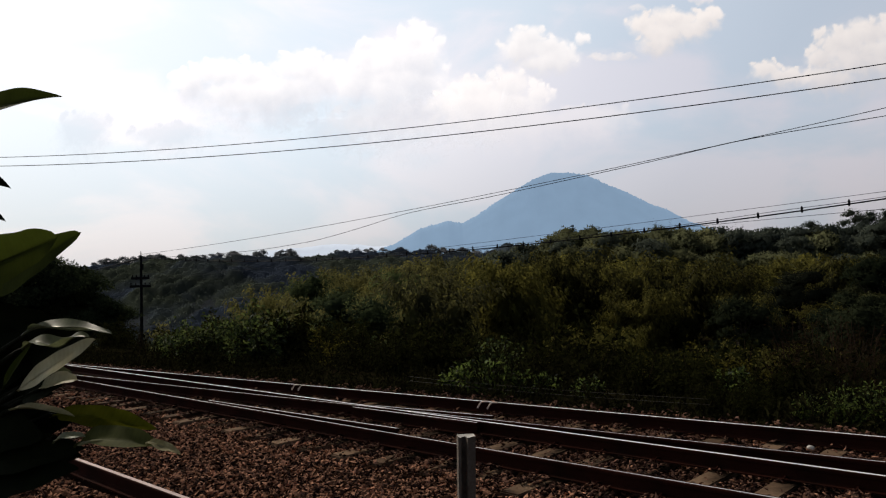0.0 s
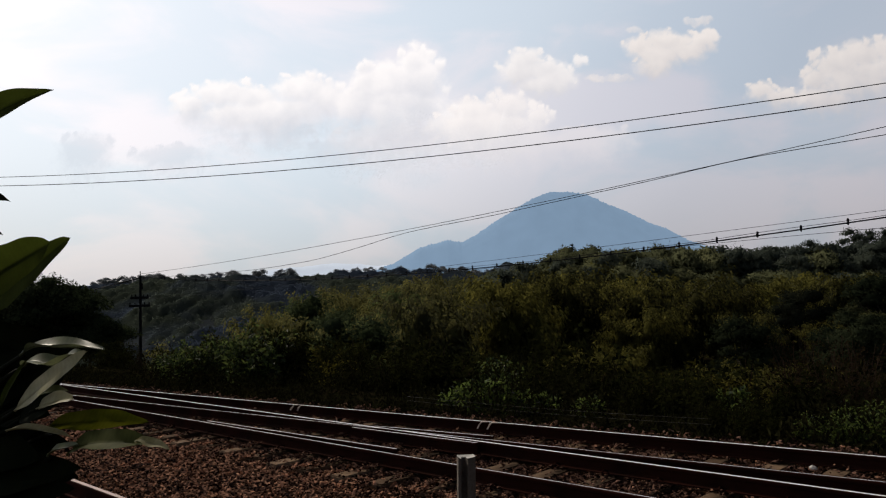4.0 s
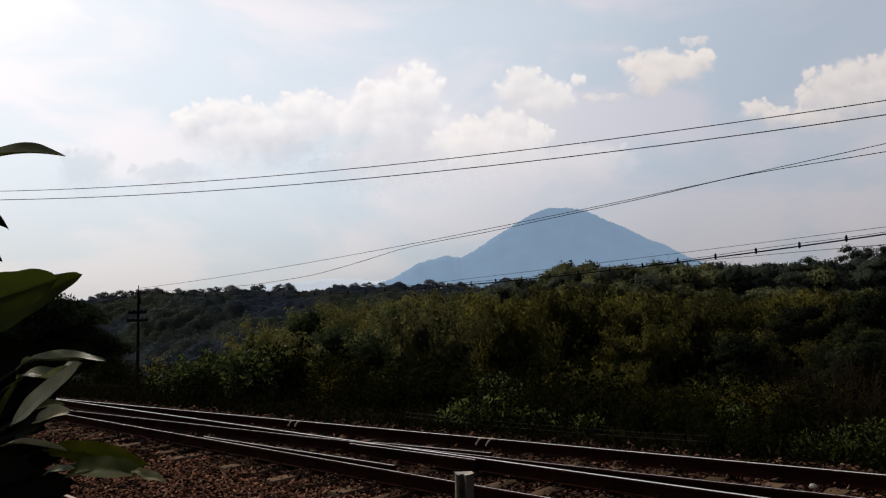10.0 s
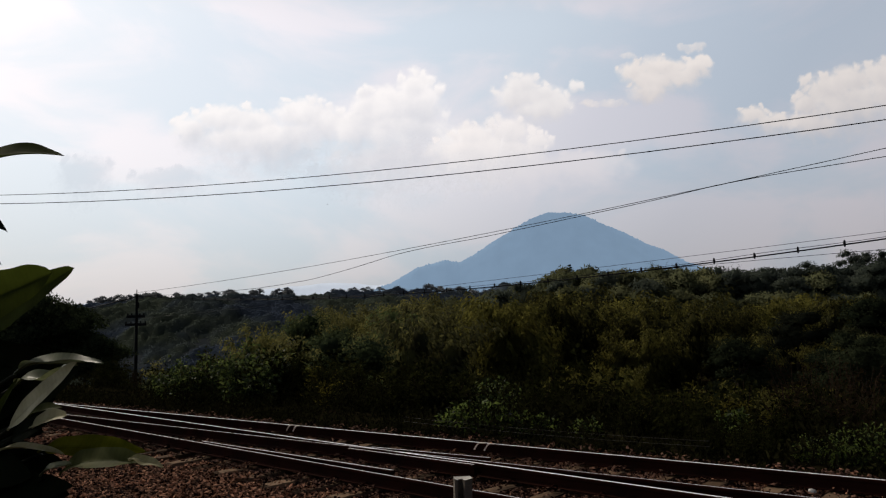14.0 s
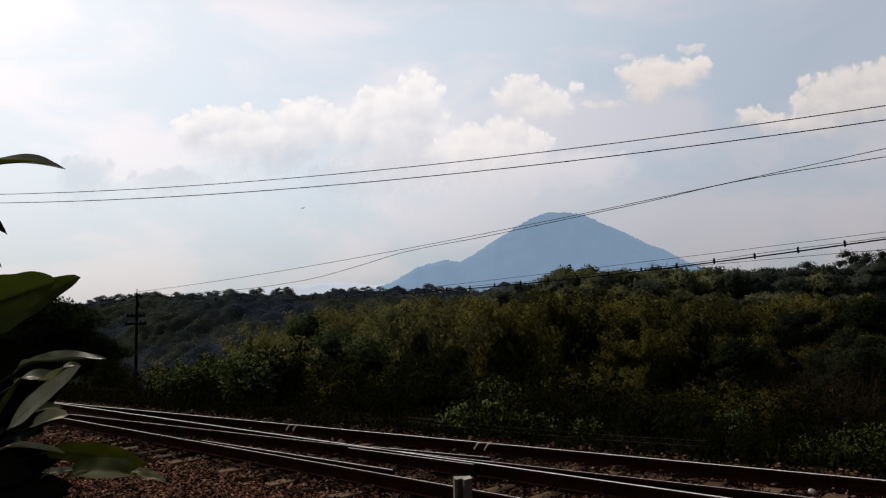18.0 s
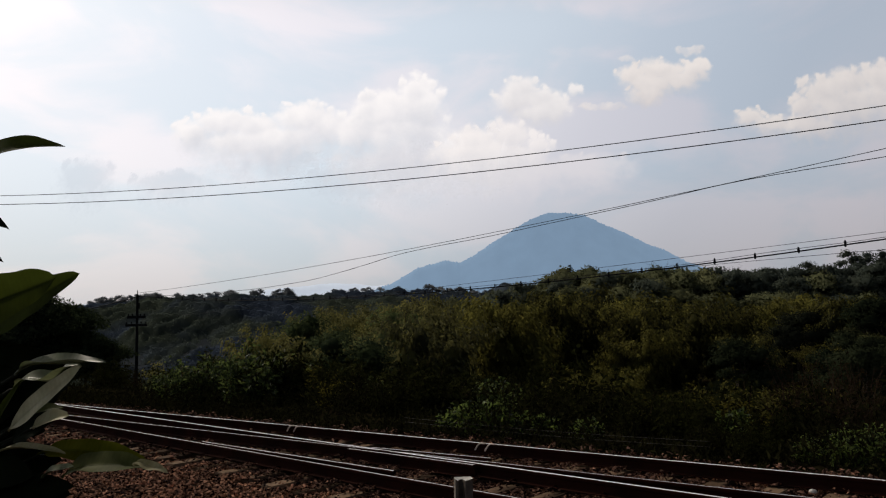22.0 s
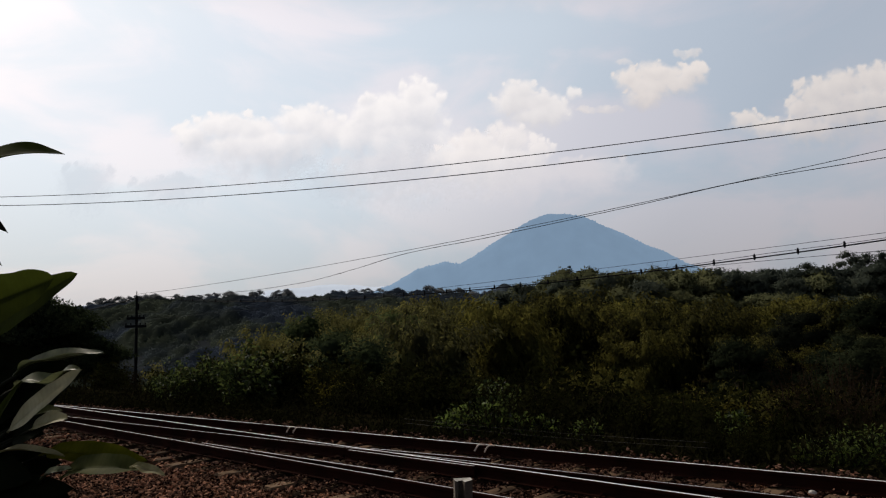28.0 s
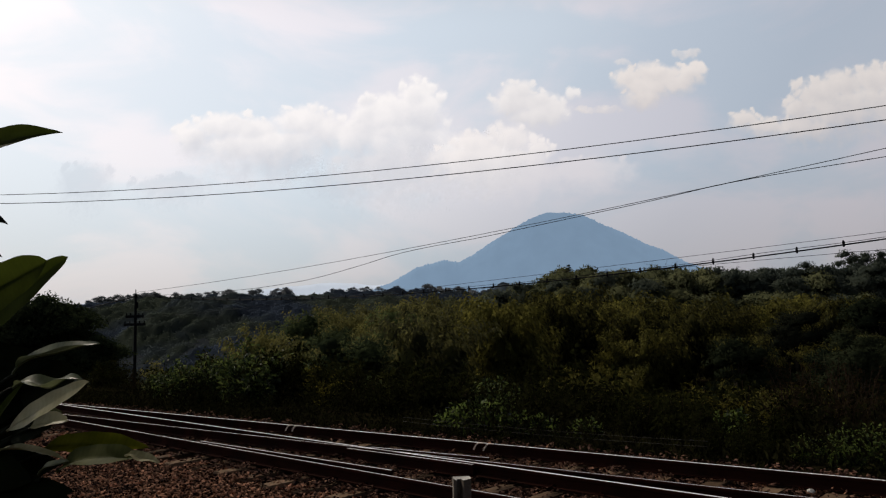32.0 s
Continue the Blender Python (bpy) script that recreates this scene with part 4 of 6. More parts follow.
ss = np.linspace(-12, 53.4, 70)
bundle = thing("aerial_cable", "thick black aerial cable with clips slung from the pole", "cable", group="overhead wires")
v, f = tube([line_point(s, cable_z(s)) for s in ss], 0.026, 6)
part("cable", mesh_of("cable", v, f, None, (M_WIRE,), True), bundle)
v, f = tube([line_point(s, cable_z(s) + 0.085 + 0.02 * math.sin(s)) for s in ss], 0.009, 5)
part("messenger_wire", mesh_of("messenger_wire", v, f, None, (M_WIRE,), True), bundle)
clip_v, clip_f = tube([(0, 0, -0.07), (0, 0, -0.02), (0, 0, 0.1), (0, 0, 0.15)], [0.02, 0.04, 0.04, 0.02], 6)
spacer_me = mesh_of("cable_clip", clip_v, clip_f, None, (M_WIRE,))
for k in range(-3, 32):
    s = 5.55 + 1.43 * k
    if s < 52:
        part("cable_clip", spacer_me, bundle, "", pose(*line_point(s, cable_z(s))))
wire("telephone_wire", [line_point(s, 4.60 - 0.044 * s + 0.00025 * s * s) for s in np.linspace(-12, 53, 50)], 0.008, M_WIRE, "thin black wire above the slung cable")
wire("telephone_wire", [line_point(s, 3.86 + 0.0038 * s - 0.00112 * s * s) for s in np.linspace(-12, 30, 30)], 0.008, M_WIRE, "thin black wire below the slung cable")
wire("service_wire", [line_point(s, 7.403 - 0.08409 * s + 0.000708 * s * s) for s in np.linspace(-12, 53.4, 60)], 0.0125, M_WIRE, "thin black service wire rising from the pole")
drop_s = np.array([-12, 4.15, 7.9, 8.9, 9.93, 12.16, 20.55, 22.3, 24.1, 26.06, 28.17, 30.43, 32.87, 35.5, 38.33, 45, 53.39])
drop_z = np.array([7.05, 6.80, 6.745, 6.71, 6.63, 6.42, 5.826, 5.755, 5.67, 5.52, 5.20, 4.91, 4.64, 4.52, 4.42, 4.42, 4.65])
fine_s = np.linspace(-12, 53.39, 150)
fine_z = np.convolve(np.pad(np.interp(fine_s, drop_s, drop_z), 2, mode="edge"), np.ones(5) / 5, "valid")
wire("service_wire", [line_point(s, z) for s, z in zip(fine_s, fine_z)], 0.0135, M_WIRE, "slack black service wire sagging towards the pole")
wire("lead_wire", [(-22.93 - 13.8 * t, 55 + 11 * t, 4.65 - 1.34 * t - 0.3 * t * (1 - t)) for t in np.linspace(0, 1, 14)], 0.045, M_WIRE, "thick black cable sloping down behind the trees")
TOP_T = radians(68.0)
NT, UT = np.array([math.cos(TOP_T), math.sin(TOP_T)]), np.array([-math.sin(TOP_T), math.cos(TOP_T)])
for c0, r in ((5.928, 0.0105), (5.636, 0.0115)):
    wire("power_wire", [line_point(s, c0 - 0.0233 * s + 0.00224 * s * s, NT, UT, 18 * math.sin(TOP_T)) for s in np.linspace(-14, 34, 70)], r, M_WIRE, "long taut black overhead power wire")
for dz, s0, s1 in ((0.0, 3.6, 8.2), (-0.07, 3.5, 7.2)):
    p0, p1 = np.array([3.256, 9.596]), np.array([1.169, 11.254])
    pts = [(*(p0 + (p1 - p0) * t), 0.30 + dz - 0.05 * math.sin(math.pi * (t + 0.5) / 2.6)) for t in np.linspace(-0.05, 1.9, 14)]
    wire("signal_wire", pts, 0.0028, M_PALE_WIRE, "low pale signal wire strung along the trackside", group="signal wires")

# ---------------------------------------------------------------- trees and undergrowth


def limb(rng, start, way, length, r0, bend=0.25, steps=5):
    pts, p, d = [np.array(start, float)], np.array(start, float), unit(np.array(way, float))
    for _ in range(steps):
        d = unit(d + rng.normal(size=3) * bend * 0.5)
        p = p + d * length / steps
        pts.append(p.copy())
    return pts, np.linspace(r0, r0 * 0.3, steps + 1)


def lump(r, centre, size, rings=4, sides=6):
    """Uneven rounded clump: vertices, quads and soft normals."""
    t, a = np.meshgrid(np.linspace(0.12, 0.95, rings) * np.pi, np.linspace(0, 2 * np.pi, sides, endpoint=False) + r.uniform(0, 1), indexing="ij")
    d = np.stack([np.sin(t) * np.cos(a), np.sin(t) * np.sin(a), np.cos(t)], -1)
    v = centre + d * np.asarray(size) * r.uniform(0.78, 1.12, (rings, sides, 1))
    i, j = np.meshgrid(np.arange(rings - 1), np.arange(sides), indexing="ij")
    k = (j + 1) % sides
    q = np.stack([i * sides + j, (i + 1) * sides + j, (i + 1) * sides + k, i * sides + k], -1).reshape(-1, 4)
    q = np.concatenate([q, [[0, m, m + 1, m + 2] for m in range(1, sides - 2, 2)]])
    return v.reshape(-1, 3), q, d.reshape(-1, 3)


def crown_mesh(r, places, heading, outward, leaf, width, skin, lumps, droop=0.0, soft=0.0):
    """A crown: thousands of small pointed leaves over the uneven clumps that fill it."""
    n = len(places)
    o = unit(outward)
    d = unit(heading)
    d = unit(d - 0.6 * o * (d * o).sum(1)[:, None])
    side = unit(np.cross(d, o + r.normal(size=(n, 3)) * 0.5))
    L = (leaf * r.uniform(0.6, 1.4, n))[:, None]
    W = (width * r.uniform(0.6, 1.4, n))[:, None]
    tip = places + d * L - np.array([[0, 0, 1.0]]) * L * droop
    v = np.stack([places - side * W * 0.5, places + side * W * 0.5, tip], 1).reshape(-1, 3)
    nv = np.repeat(unit(o + r.normal(size=(n, 3)) * 0.22), 3, 0)
    lv, lf = joined([l[:2] for l in lumps])
    tris = np.arange(3 * n).reshape(n, 3)
    normals = unit(np.concatenate([nv] + [l[2] for l in lumps]) * (1 - soft) + np.array([0, -0.4, 0.9]) * soft)
    return mesh_of("crown", np.concatenate([v, lv]), lf + len(v), tris, (skin,), True, normals)


def broadleaf(seed, height, spread, leaves, leaf, bark, skin, clumps=26, flat=0.75, openness=0.35, low=0.30, soft=0.0):
    """Trunk with limbs and a crown of leafy clumps with gaps between them: two meshes; low: where the crown begins."""
    r = np.random.default_rng(seed)
    wood = [tube([(0, 0, -1.2), (0.05, 0.02, height * 0.25), (0.12, -0.05, height * 0.5), (0.05, 0.1, height * 0.75)], [0.045 * height ** 0.8, 0.036 * height ** 0.8, 0.025 * height ** 0.8, 0.01], 6)]
    mids = []
    for k in range(clumps):
        ang, lift = r.uniform(0, 2 * np.pi), r.uniform(0.0, 1.0)
        out = spread * math.sqrt(max(0.02, 1 - (lift * 1.5 - 0.55) ** 2)) * r.uniform(0.35, 1.0)
        c = np.array([math.cos(ang) * out, math.sin(ang) * out, height * (low + (0.92 - low) * lift * flat / 0.75)])
        mids.append((c, spread * r.uniform(0.22, 0.42)))
        if k % 3 == 0:
            start = np.array([0.05, 0, height * r.uniform(0.25, 0.55)])
            pts, rad = limb(r, start, c - start, np.linalg.norm(c - start), 0.012 * height)
            wood.append(tube(pts, rad, 3))
    per = leaves // clumps
    P, H, O, cores = [], [], [], []
    for c, cr in mids:
        cores.append(lump(r, c, np.array([0.72, 0.72, 0.5]) * cr * (1 - openness * 0.3)))
        d = unit(r.normal(size=(per, 3)))
        d[:, 2] = np.abs(d[:, 2]) * 1.0 - 0.3
        rad = cr * (0.55 + 0.75 * r.uniform(size=(per, 1)) ** 0.8)
        P.append(c + d * rad * np.array([1.15, 1.15, 0.85]))
        H.append(d + r.normal(size=(per, 3)) * 0.5 + np.array([0, 0, -0.15]))
        O.append(d + 0.6 * unit(P[-1] - np.array([0, 0, height * 0.5])))
    tv, tf = joined(wood)
    return mesh_of("trunk", tv, tf, None, (bark,), True), crown_mesh(r, np.concatenate(P), np.concatenate(H), np.concatenate(O), leaf, leaf * 0.6, skin, cores, 0.0, soft)


def bamboo(seed, height, spread, culms, leaves, leaf, skin):
    """Arching culms from one root, feathery leaf sprays hanging along them."""
    r = np.random.default_rng(seed)
    wood, P, H, O, cores = [], [], [], [], []
    per = leaves // culms
    for k in range(culms):
        ang = r.uniform(0, 2 * np.pi)
        lean = spread * r.uniform(0.1, 1.0)
        h = height * r.uniform(0.55, 1.0)
        foot = np.array([math.cos(ang), math.sin(ang), 0]) * r.uniform(0, 0.9)
        way = np.array([math.cos(ang), math.sin(ang), 0])
        t = np.linspace(0, 1, 9)[:, None]
        pts = foot + way * lean * t ** 2.0 + np.array([0, 0, 1.0]) * h * (t * 1.18 - 0.22 * t ** 3.5)
        pts[0, 2] = -1.0
        wood.append(tube(pts[::2], np.linspace(0.045, 0.01, 5), 3))
        w = 0.28 + 0.35 * height / 9
        for i in (3, 5):
            cores.append(lump(r, pts[i] + r.normal(size=3) * 0.15, (w * 0.9, w * 0.9, w * 1.5)))
        tt_ = 0.2 + 0.8 * r.uniform(0.0, 1.0, per) ** 0.6
        idx = tt_ * 8
        i0 = np.minimum(idx.astype(int), 7)
        base = pts[i0] + (pts[i0 + 1] - pts[i0]) * (idx - i0)[:, None]
        off = r.normal(size=(per, 3)) * np.array([0.62, 0.62, 0.5]) * (0.5 + 0.6 * height / 9) * (1.15 - 0.7 * tt_[:, None])
        P.append(base + off)
        H.append(off * 0.6 + way * 0.4 + np.array([0, 0, -0.45]) + r.normal(size=(per, 3)) * 0.25)
        O.append(unit(off) * 0.6 + unit(P[-1] - np.array([0, 0, height * 0.4])) * 0.9)
    tv, tf = joined(wood)
    return mesh_of("cane_stock", tv, tf, None, (M_CULM,), True), crown_mesh(r, np.concatenate(P), np.concatenate(H), np.concatenate(O), leaf, leaf * 0.6, skin, cores, 0.2)


def bare_tree(seed, height, spread, depth=3):
    r = np.random.default_rng(seed)
    wood = []

    def grow(start, way, length, rad, level):
        pts, radii = limb(r, start, way, length, rad, 0.3, 4)
        wood.append(tube(pts, radii, 4))
        if level:
            for _ in range(5):
                i = r.integers(1, 5)
                grow(pts[i], unit(np.array(way)) * 0.8 + r.normal(size=3) * 0.7 + np.array([0, 0, 0.3]), length * 0.55, rad * 0.45, level - 1)
    for _ in range(3):
        grow((0, 0, -0.8), (r.normal() * spread, r.normal() * spread, 1.0), height * 0.62, height * 0.012, depth)
    v, f = joined(wood)
    return mesh_of("branchwork", v, f, None, (M_TWIG,), True)


def spot(x, y, scale=1.0, spin=0.0, dz=0.0):
    return Matrix.LocRotScale((x, y, float(ground_z(x, y)) + dz), Euler((0, 0, spin)), (scale, scale, scale))




def family(name, builder, names, label, category, group, count):
    """Several shapes of one kind, each built once; later ones are copies."""
    return {"name": name, "meshes": [builder(i) for i in range(count)], "names": names, "label": label, "category": category, "group": group}


def place_plant(fam, pick, m):
    ob = thing(fam["name"], fam["label"], fam["category"], m, fam["group"])
    for me, nm in zip(fam["meshes"][pick % len(fam["meshes"])], fam["names"]):
        part(nm, me, ob)
    return ob


F_BAM_N = family("bamboo_clump", lambda i: bamboo(10 + i, 8.0, 3.8, 28, 8600, 0.25, M_BAMBOO), ("cane_stock", "crown"), "yellow-green bamboo clump with arching feathery culms", "bamboo", "bamboo on the hillside", 3)
F_BAM_F = family("bamboo_clump", lambda i: bamboo(20 + i, 8.0, 4.0, 22, 4600, 0.36, M_BAMBOO), ("cane_stock", "crown"), "yellow-green bamboo clump with arching feathery culms", "bamboo", "bamboo on the hillside", 3)
F_BRO_N = family("broadleaf_tree", lambda i: broadleaf(30 + i, 7.0, 3.4, 9000, 0.20, M_BARK, M_BROAD, 34, low=0.12), ("trunk", "crown"), "olive-green broadleaf tree with a dense uneven crown", "tree", "trees on the hillside", 3)
F_BRO_F = family("broadleaf_tree", lambda i: broadleaf(40 + i, 7.0, 3.7, 4800, 0.30, M_BARK, M_BROAD, 26, low=0.12), ("trunk", "crown"), "olive-green broadleaf tree with a dense uneven crown", "tree", "trees on the hillside", 3)
F_BAM_P = family("bamboo_clump", lambda i: bamboo(24 + i, 8.0, 4.0, 24, 7600, 0.25, M_BAMBOO_PALE), ("cane_stock", "crown"), "yellow-green bamboo clump on the slope, leaves paled for haze", "bamboo", "bamboo on the hillside", 3)
F_GRN = family("broadleaf_tree", lambda i: broadleaf(45 + i, 7.0, 3.6, 6500, 0.25, M_BARK, M_GREEN, 30, low=0.12), ("trunk", "crown"), "fresh green leafy tree on the hillside, leaves lightened for haze", "tree", "trees on the hillside", 3)
F_DRK_F = family("dark_tree", lambda i: broadleaf(50 + i, 8.0, 3.5, 8000, 0.26, M_BARK, M_DARK, 34, low=0.1), ("trunk", "crown"), "dark green tree, heavy crown coloured dark for shade", "tree", "trees on the hillside", 3)
F_DRY_F = family("dry_tree", lambda i: broadleaf(60 + i, 6.0, 2.8, 2600, 0.30, M_BARK, M_DRY, 22, low=0.12), ("trunk", "crown"), "brown dry-leaved tree in the thicket", "tree", "trees on the hillside", 2)
F_RIDGE_PALE = family("ridge_tree", lambda i: broadleaf(150 + i, 7.0, 4.2, 1700, 0.56, M_RIDGE, M_RIDGE, 24, low=0.05, soft=0.65), ("trunk", "crown"), "grey-green tree on the ridge, leaf colour paled for haze", "tree", "trees on the ridge", 3)
F_RIDGE_DARK = family("ridge_tree", lambda i: broadleaf(160 + i, 7.5, 3.8, 1700, 0.56, M_RIDGE_DARK, M_RIDGE_DARK, 24, low=0.05, soft=0.5), ("trunk", "crown"), "dark blue-green tree on the ridge, haze put into its colour", "tree", "trees on the ridge", 3)

SKY_A = np.array([-0.9, -0.40, -0.37, -0.258, -0.18, -0.10, -0.03, 0.05, 0.128, 0.167, 0.243, 0.40, 0.60, 0.9])
SKY_E = np.array([-0.07, -0.068, -0.054, -0.011, 0.010, 0.0245, 0.034, 0.039, 0.060, 0.078, 0.075, 0.066, 0.070, 0.075])


def trimmed(x, y, size, tall, spare=0.0):
    """A plant's size, kept under the treetops of the front slope and, behind it, of the ridge."""
    a, back = x / y, float(smooth((y - 120) / 48))
    line = float(np.interp(a, FRONT_A, FRONT_E)) * (1 - back) + float(np.interp(a, SKY_A, SKY_E)) * back
    room = line * y + EYE[2] - float(ground_z(x, y))
    return min(size, (room + spare) / tall * (rng.uniform(0.96, 1.02) if y > 150 else rng.uniform(0.82, 1.06)))


rng = np.random.default_rng(77)
d = 31.0
while d < 188:
    step = (6.0 + d * 0.022) * (0.48 if d > 148 else 1.0)
    x = -0.70 * d
    while x < 0.70 * d:
        px, py = x + rng.uniform(-1.8, 1.8), d + rng.uniform(-2.2, 2.2)
        x += step * rng.uniform(0.85, 1.25)
        a = px / py
        if px * NB[0] + py * NB[1] < 19 or (a < -0.26 and py > 110) or (a < -0.16 and py > 135):
            continue
        k, spin = int(rng.integers(0, 3)), rng.uniform(0, 6.28)
        stand = noise.noise(Vector((px * 0.045, py * 0.035, 2.0))) + rng.uniform(-0.25, 0.25)
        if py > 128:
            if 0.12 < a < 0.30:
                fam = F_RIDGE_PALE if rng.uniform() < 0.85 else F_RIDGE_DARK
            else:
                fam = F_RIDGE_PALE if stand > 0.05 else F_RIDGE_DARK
            size = rng.uniform(0.8, 1.1) + 0.3 * float(smooth((py - 150) / 20))
        else:
            size = (rng.uniform(1.25, 1.7) if rng.uniform() < 0.45 else rng.uniform(0.55, 0.95)) * (0.4 + 0.6 * min(1.0, (py - 28) / 40))
            if a > 0.26 and py < 62:
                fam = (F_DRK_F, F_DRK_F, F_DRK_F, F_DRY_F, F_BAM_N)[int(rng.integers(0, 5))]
                size *= 0.62
            elif py < 44:
                fam = (F_BRO_N, F_BRO_N, F_BAM_N, F_DRK_F)[int(rng.integers(0, 4))]
            elif -0.21 < a < 0.03 and py > 62 and stand > -0.3:
                fam = F_BAM_N if py < 85 else F_BAM_F
            elif stand > -0.08 or (py > 96 and rng.uniform() < 0.6):
                fam = F_BAM_N if py < 85 else F_BAM_F
            elif stand > -0.22:
                fam = F_BRO_N if py < 85 else F_BRO_F
            elif stand > -0.30 and py > 60:
                fam = F_DRY_F
            else:
                fam = F_DRK_F if rng.uniform() < 0.5 else F_BRO_F
            # left slope takes the leaf colours lightened for haze
            if a < 0.02 + rng.uniform(-0.04, 0.04):
                fam = F_BAM_P if fam in (F_BAM_N, F_BAM_F) else F_GRN if fam in (F_BRO_N, F_BRO_F) or rng.uniform() < 0.5 else fam
        sunk = -3.0 if py > 128 else 0.0
        size = trimmed(px, py, size, 7.2, -sunk)
        if size > 0.2:
            place_plant(fam, k, spot(px, py, size, spin, sunk))
    d += 6.0 + d * 0.015

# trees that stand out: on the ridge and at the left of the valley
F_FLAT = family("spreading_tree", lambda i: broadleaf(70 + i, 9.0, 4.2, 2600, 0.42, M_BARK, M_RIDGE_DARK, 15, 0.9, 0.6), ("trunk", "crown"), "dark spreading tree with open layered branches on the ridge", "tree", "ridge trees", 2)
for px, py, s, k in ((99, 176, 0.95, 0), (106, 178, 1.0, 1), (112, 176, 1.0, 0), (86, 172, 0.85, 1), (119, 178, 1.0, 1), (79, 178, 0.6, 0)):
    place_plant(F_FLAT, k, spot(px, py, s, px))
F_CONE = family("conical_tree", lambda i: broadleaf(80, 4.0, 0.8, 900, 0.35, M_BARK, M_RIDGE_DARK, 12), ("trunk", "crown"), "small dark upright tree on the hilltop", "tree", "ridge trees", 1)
place_plant(F_CONE, 0, spot(32, 181, 0.6, 0, 4.6))
bare_me = bare_tree(5, 6.5, 0.45)
for px, py, s, dz in ((54, 178, 1.0, 3.2), (57.5, 178, 0.8, 3.0), (71, 178, 0.7, 3.5)):
    ob = thing("bare_tree", "leafless grey twiggy tree on the ridge", "tree", spot(px, py, s, px, dz), "bare trees")
    part("branchwork", bare_me, ob)
ob = thing("bare_tree", "leafless grey twiggy tree behind the shrub", "tree", spot(-24.9, 40, 1.12, 2.0, 0.0), "bare trees")
part("branchwork", bare_tree(6, 6.5, 0.10, 3), ob)
F_LEFT = family("dense_tree", lambda i: broadleaf(90 + i, 6.4, 3.0, 9000, 0.24, M_BARK, M_DENSE, 34), ("trunk", "crown"), "dense dark green tree beside the track", "tree", "trackside trees", 2)
for px, py, s, k in ((-18.0, 34, 0.66, 0), (-20.6, 36, 0.74, 1), (-23.2, 37, 0.72, 0), (-16.3, 33.5, 0.45, 1), (-25.5, 42, 0.72, 1), (-19.2, 33, 0.6, 1), (-15.7, 33.5, 0.40, 0)):
    place_plant(F_LEFT, k, spot(px, py, s, px * 3))


def scatter_leaves(seed, count, sample, leaf, skin, name, label, width=0.45, grow=1.0):
    r = np.random.default_rng(seed)
    P, H, *O = sample(r, count)
    size = leaf * np.clip(P[:, 1] / grow, 0.16, 1.0)
    v, f, *nv = leaf_arrays(r, P, H, size, size * width, outward=O[0] if O else None)
    return tagged(new(name, mesh_of(name, v, f, None, (skin,), bool(O), nv[0] if O else None)), label, "undergrowth", kind="stuff")


def slope_cover(r, n):
    y = np.sqrt(r.uniform(14 ** 2, 185 ** 2, n))
    x = r.uniform(-0.72, 0.72, n) * y
    k = (x * NB[0] + y * NB[1]) > 13
    x, y = x[k], y[k]
    bumpy = 0.6 + 0.5 * np.sin(x * 0.8) * np.cos(y * 0.7)
    z = ground_z(x, y) + r.uniform(0, 1.3, len(x)) * bumpy * (0.35 + np.minimum(1, y / 60))
    return np.stack([x, y, z], -1), r.normal(size=(len(x), 3)) + np.array([0, 0, 0.8])


scatter_leaves(3, 42000, slope_cover, 0.6, M_WEED, "undergrowth", "tangled olive undergrowth covering the slope", grow=75.0)


def verge(r, n):
    s = r.uniform(-9, 40, n)
    off = R1 + 0.80 + np.abs(r.normal(size=n)) * 1.4
    p = NA * off[:, None] + UA * s[:, None]
    tall = 0.30 + 0.25 * np.sin(s * 1.3) + 0.22 * np.sin(s * 3.7 + 1)
    z = ground_z(p[:, 0], p[:, 1]) + r.uniform(0, 1, n) ** 1.5 * np.maximum(0.08, tall) * smooth((off - R1 - 0.4) / 0.9) * 1.4
    return np.concatenate([p, z[:, None]], 1), r.normal(size=(n, 3)) + np.array([0, 0, 0.9])


scatter_leaves(4, 34000, verge, 0.11, M_WEED, "verge_weeds", "low weeds and grass along the ballast edge", 0.35)


# far woods: one uneven canopy over the valley's far side, billowing crown by crown, leafy all over
r_far = np.random.default_rng(8)
FNX, FNY, FAR_LEAVES = 260, 150, 190000


def canopy_height(x, y):
    return np.array([1.4 + 9.0 * noise.noise(Vector((a * 0.020, b * 0.014, 5))) * min(1.0, max(0.0, (445 - b) / 60)) + 2.6 * noise.noise(Vector((a * 0.055, b * 0.04, 11))) + 4.2 * abs(noise.noise(Vector((a * 0.085, b * 0.07, 0)))) + 2.4 * abs(noise.noise(Vector((a * 0.21, b * 0.17, 4))))
                     + 0.9 * noise.noise(Vector((a * 0.5, b * 0.4, 8))) for a, b in zip(x.ravel(), y.ravel())]).reshape(x.shape)


fa, fy = np.meshgrid(np.linspace(-0.64, 0.26, FNX), np.linspace(200, 462, FNY), indexing="ij")
fx = fa * fy
canopy = canopy_height(fx, fy) - 1.8 * smooth((fy - 425) / 20)
fv = np.stack([fx, fy, ground_z(fx, fy) + canopy], -1).reshape(-1, 3)
i_, j_ = np.meshgrid(np.arange(FNX - 1), np.arange(FNY - 1), indexing="ij")
fq = np.stack([i_ * FNY + j_, (i_ + 1) * FNY + j_, (i_ + 1) * FNY + j_ + 1, i_ * FNY + j_ + 1], -1).reshape(-1, 4)
slope_n = unit(np.stack([-np.gradient(canopy, axis=0) / np.gradient(fx, axis=0), -np.gradient(canopy, axis=1) / np.gradient(fy, axis=1), np.full(fx.shape, 0.8)], -1))
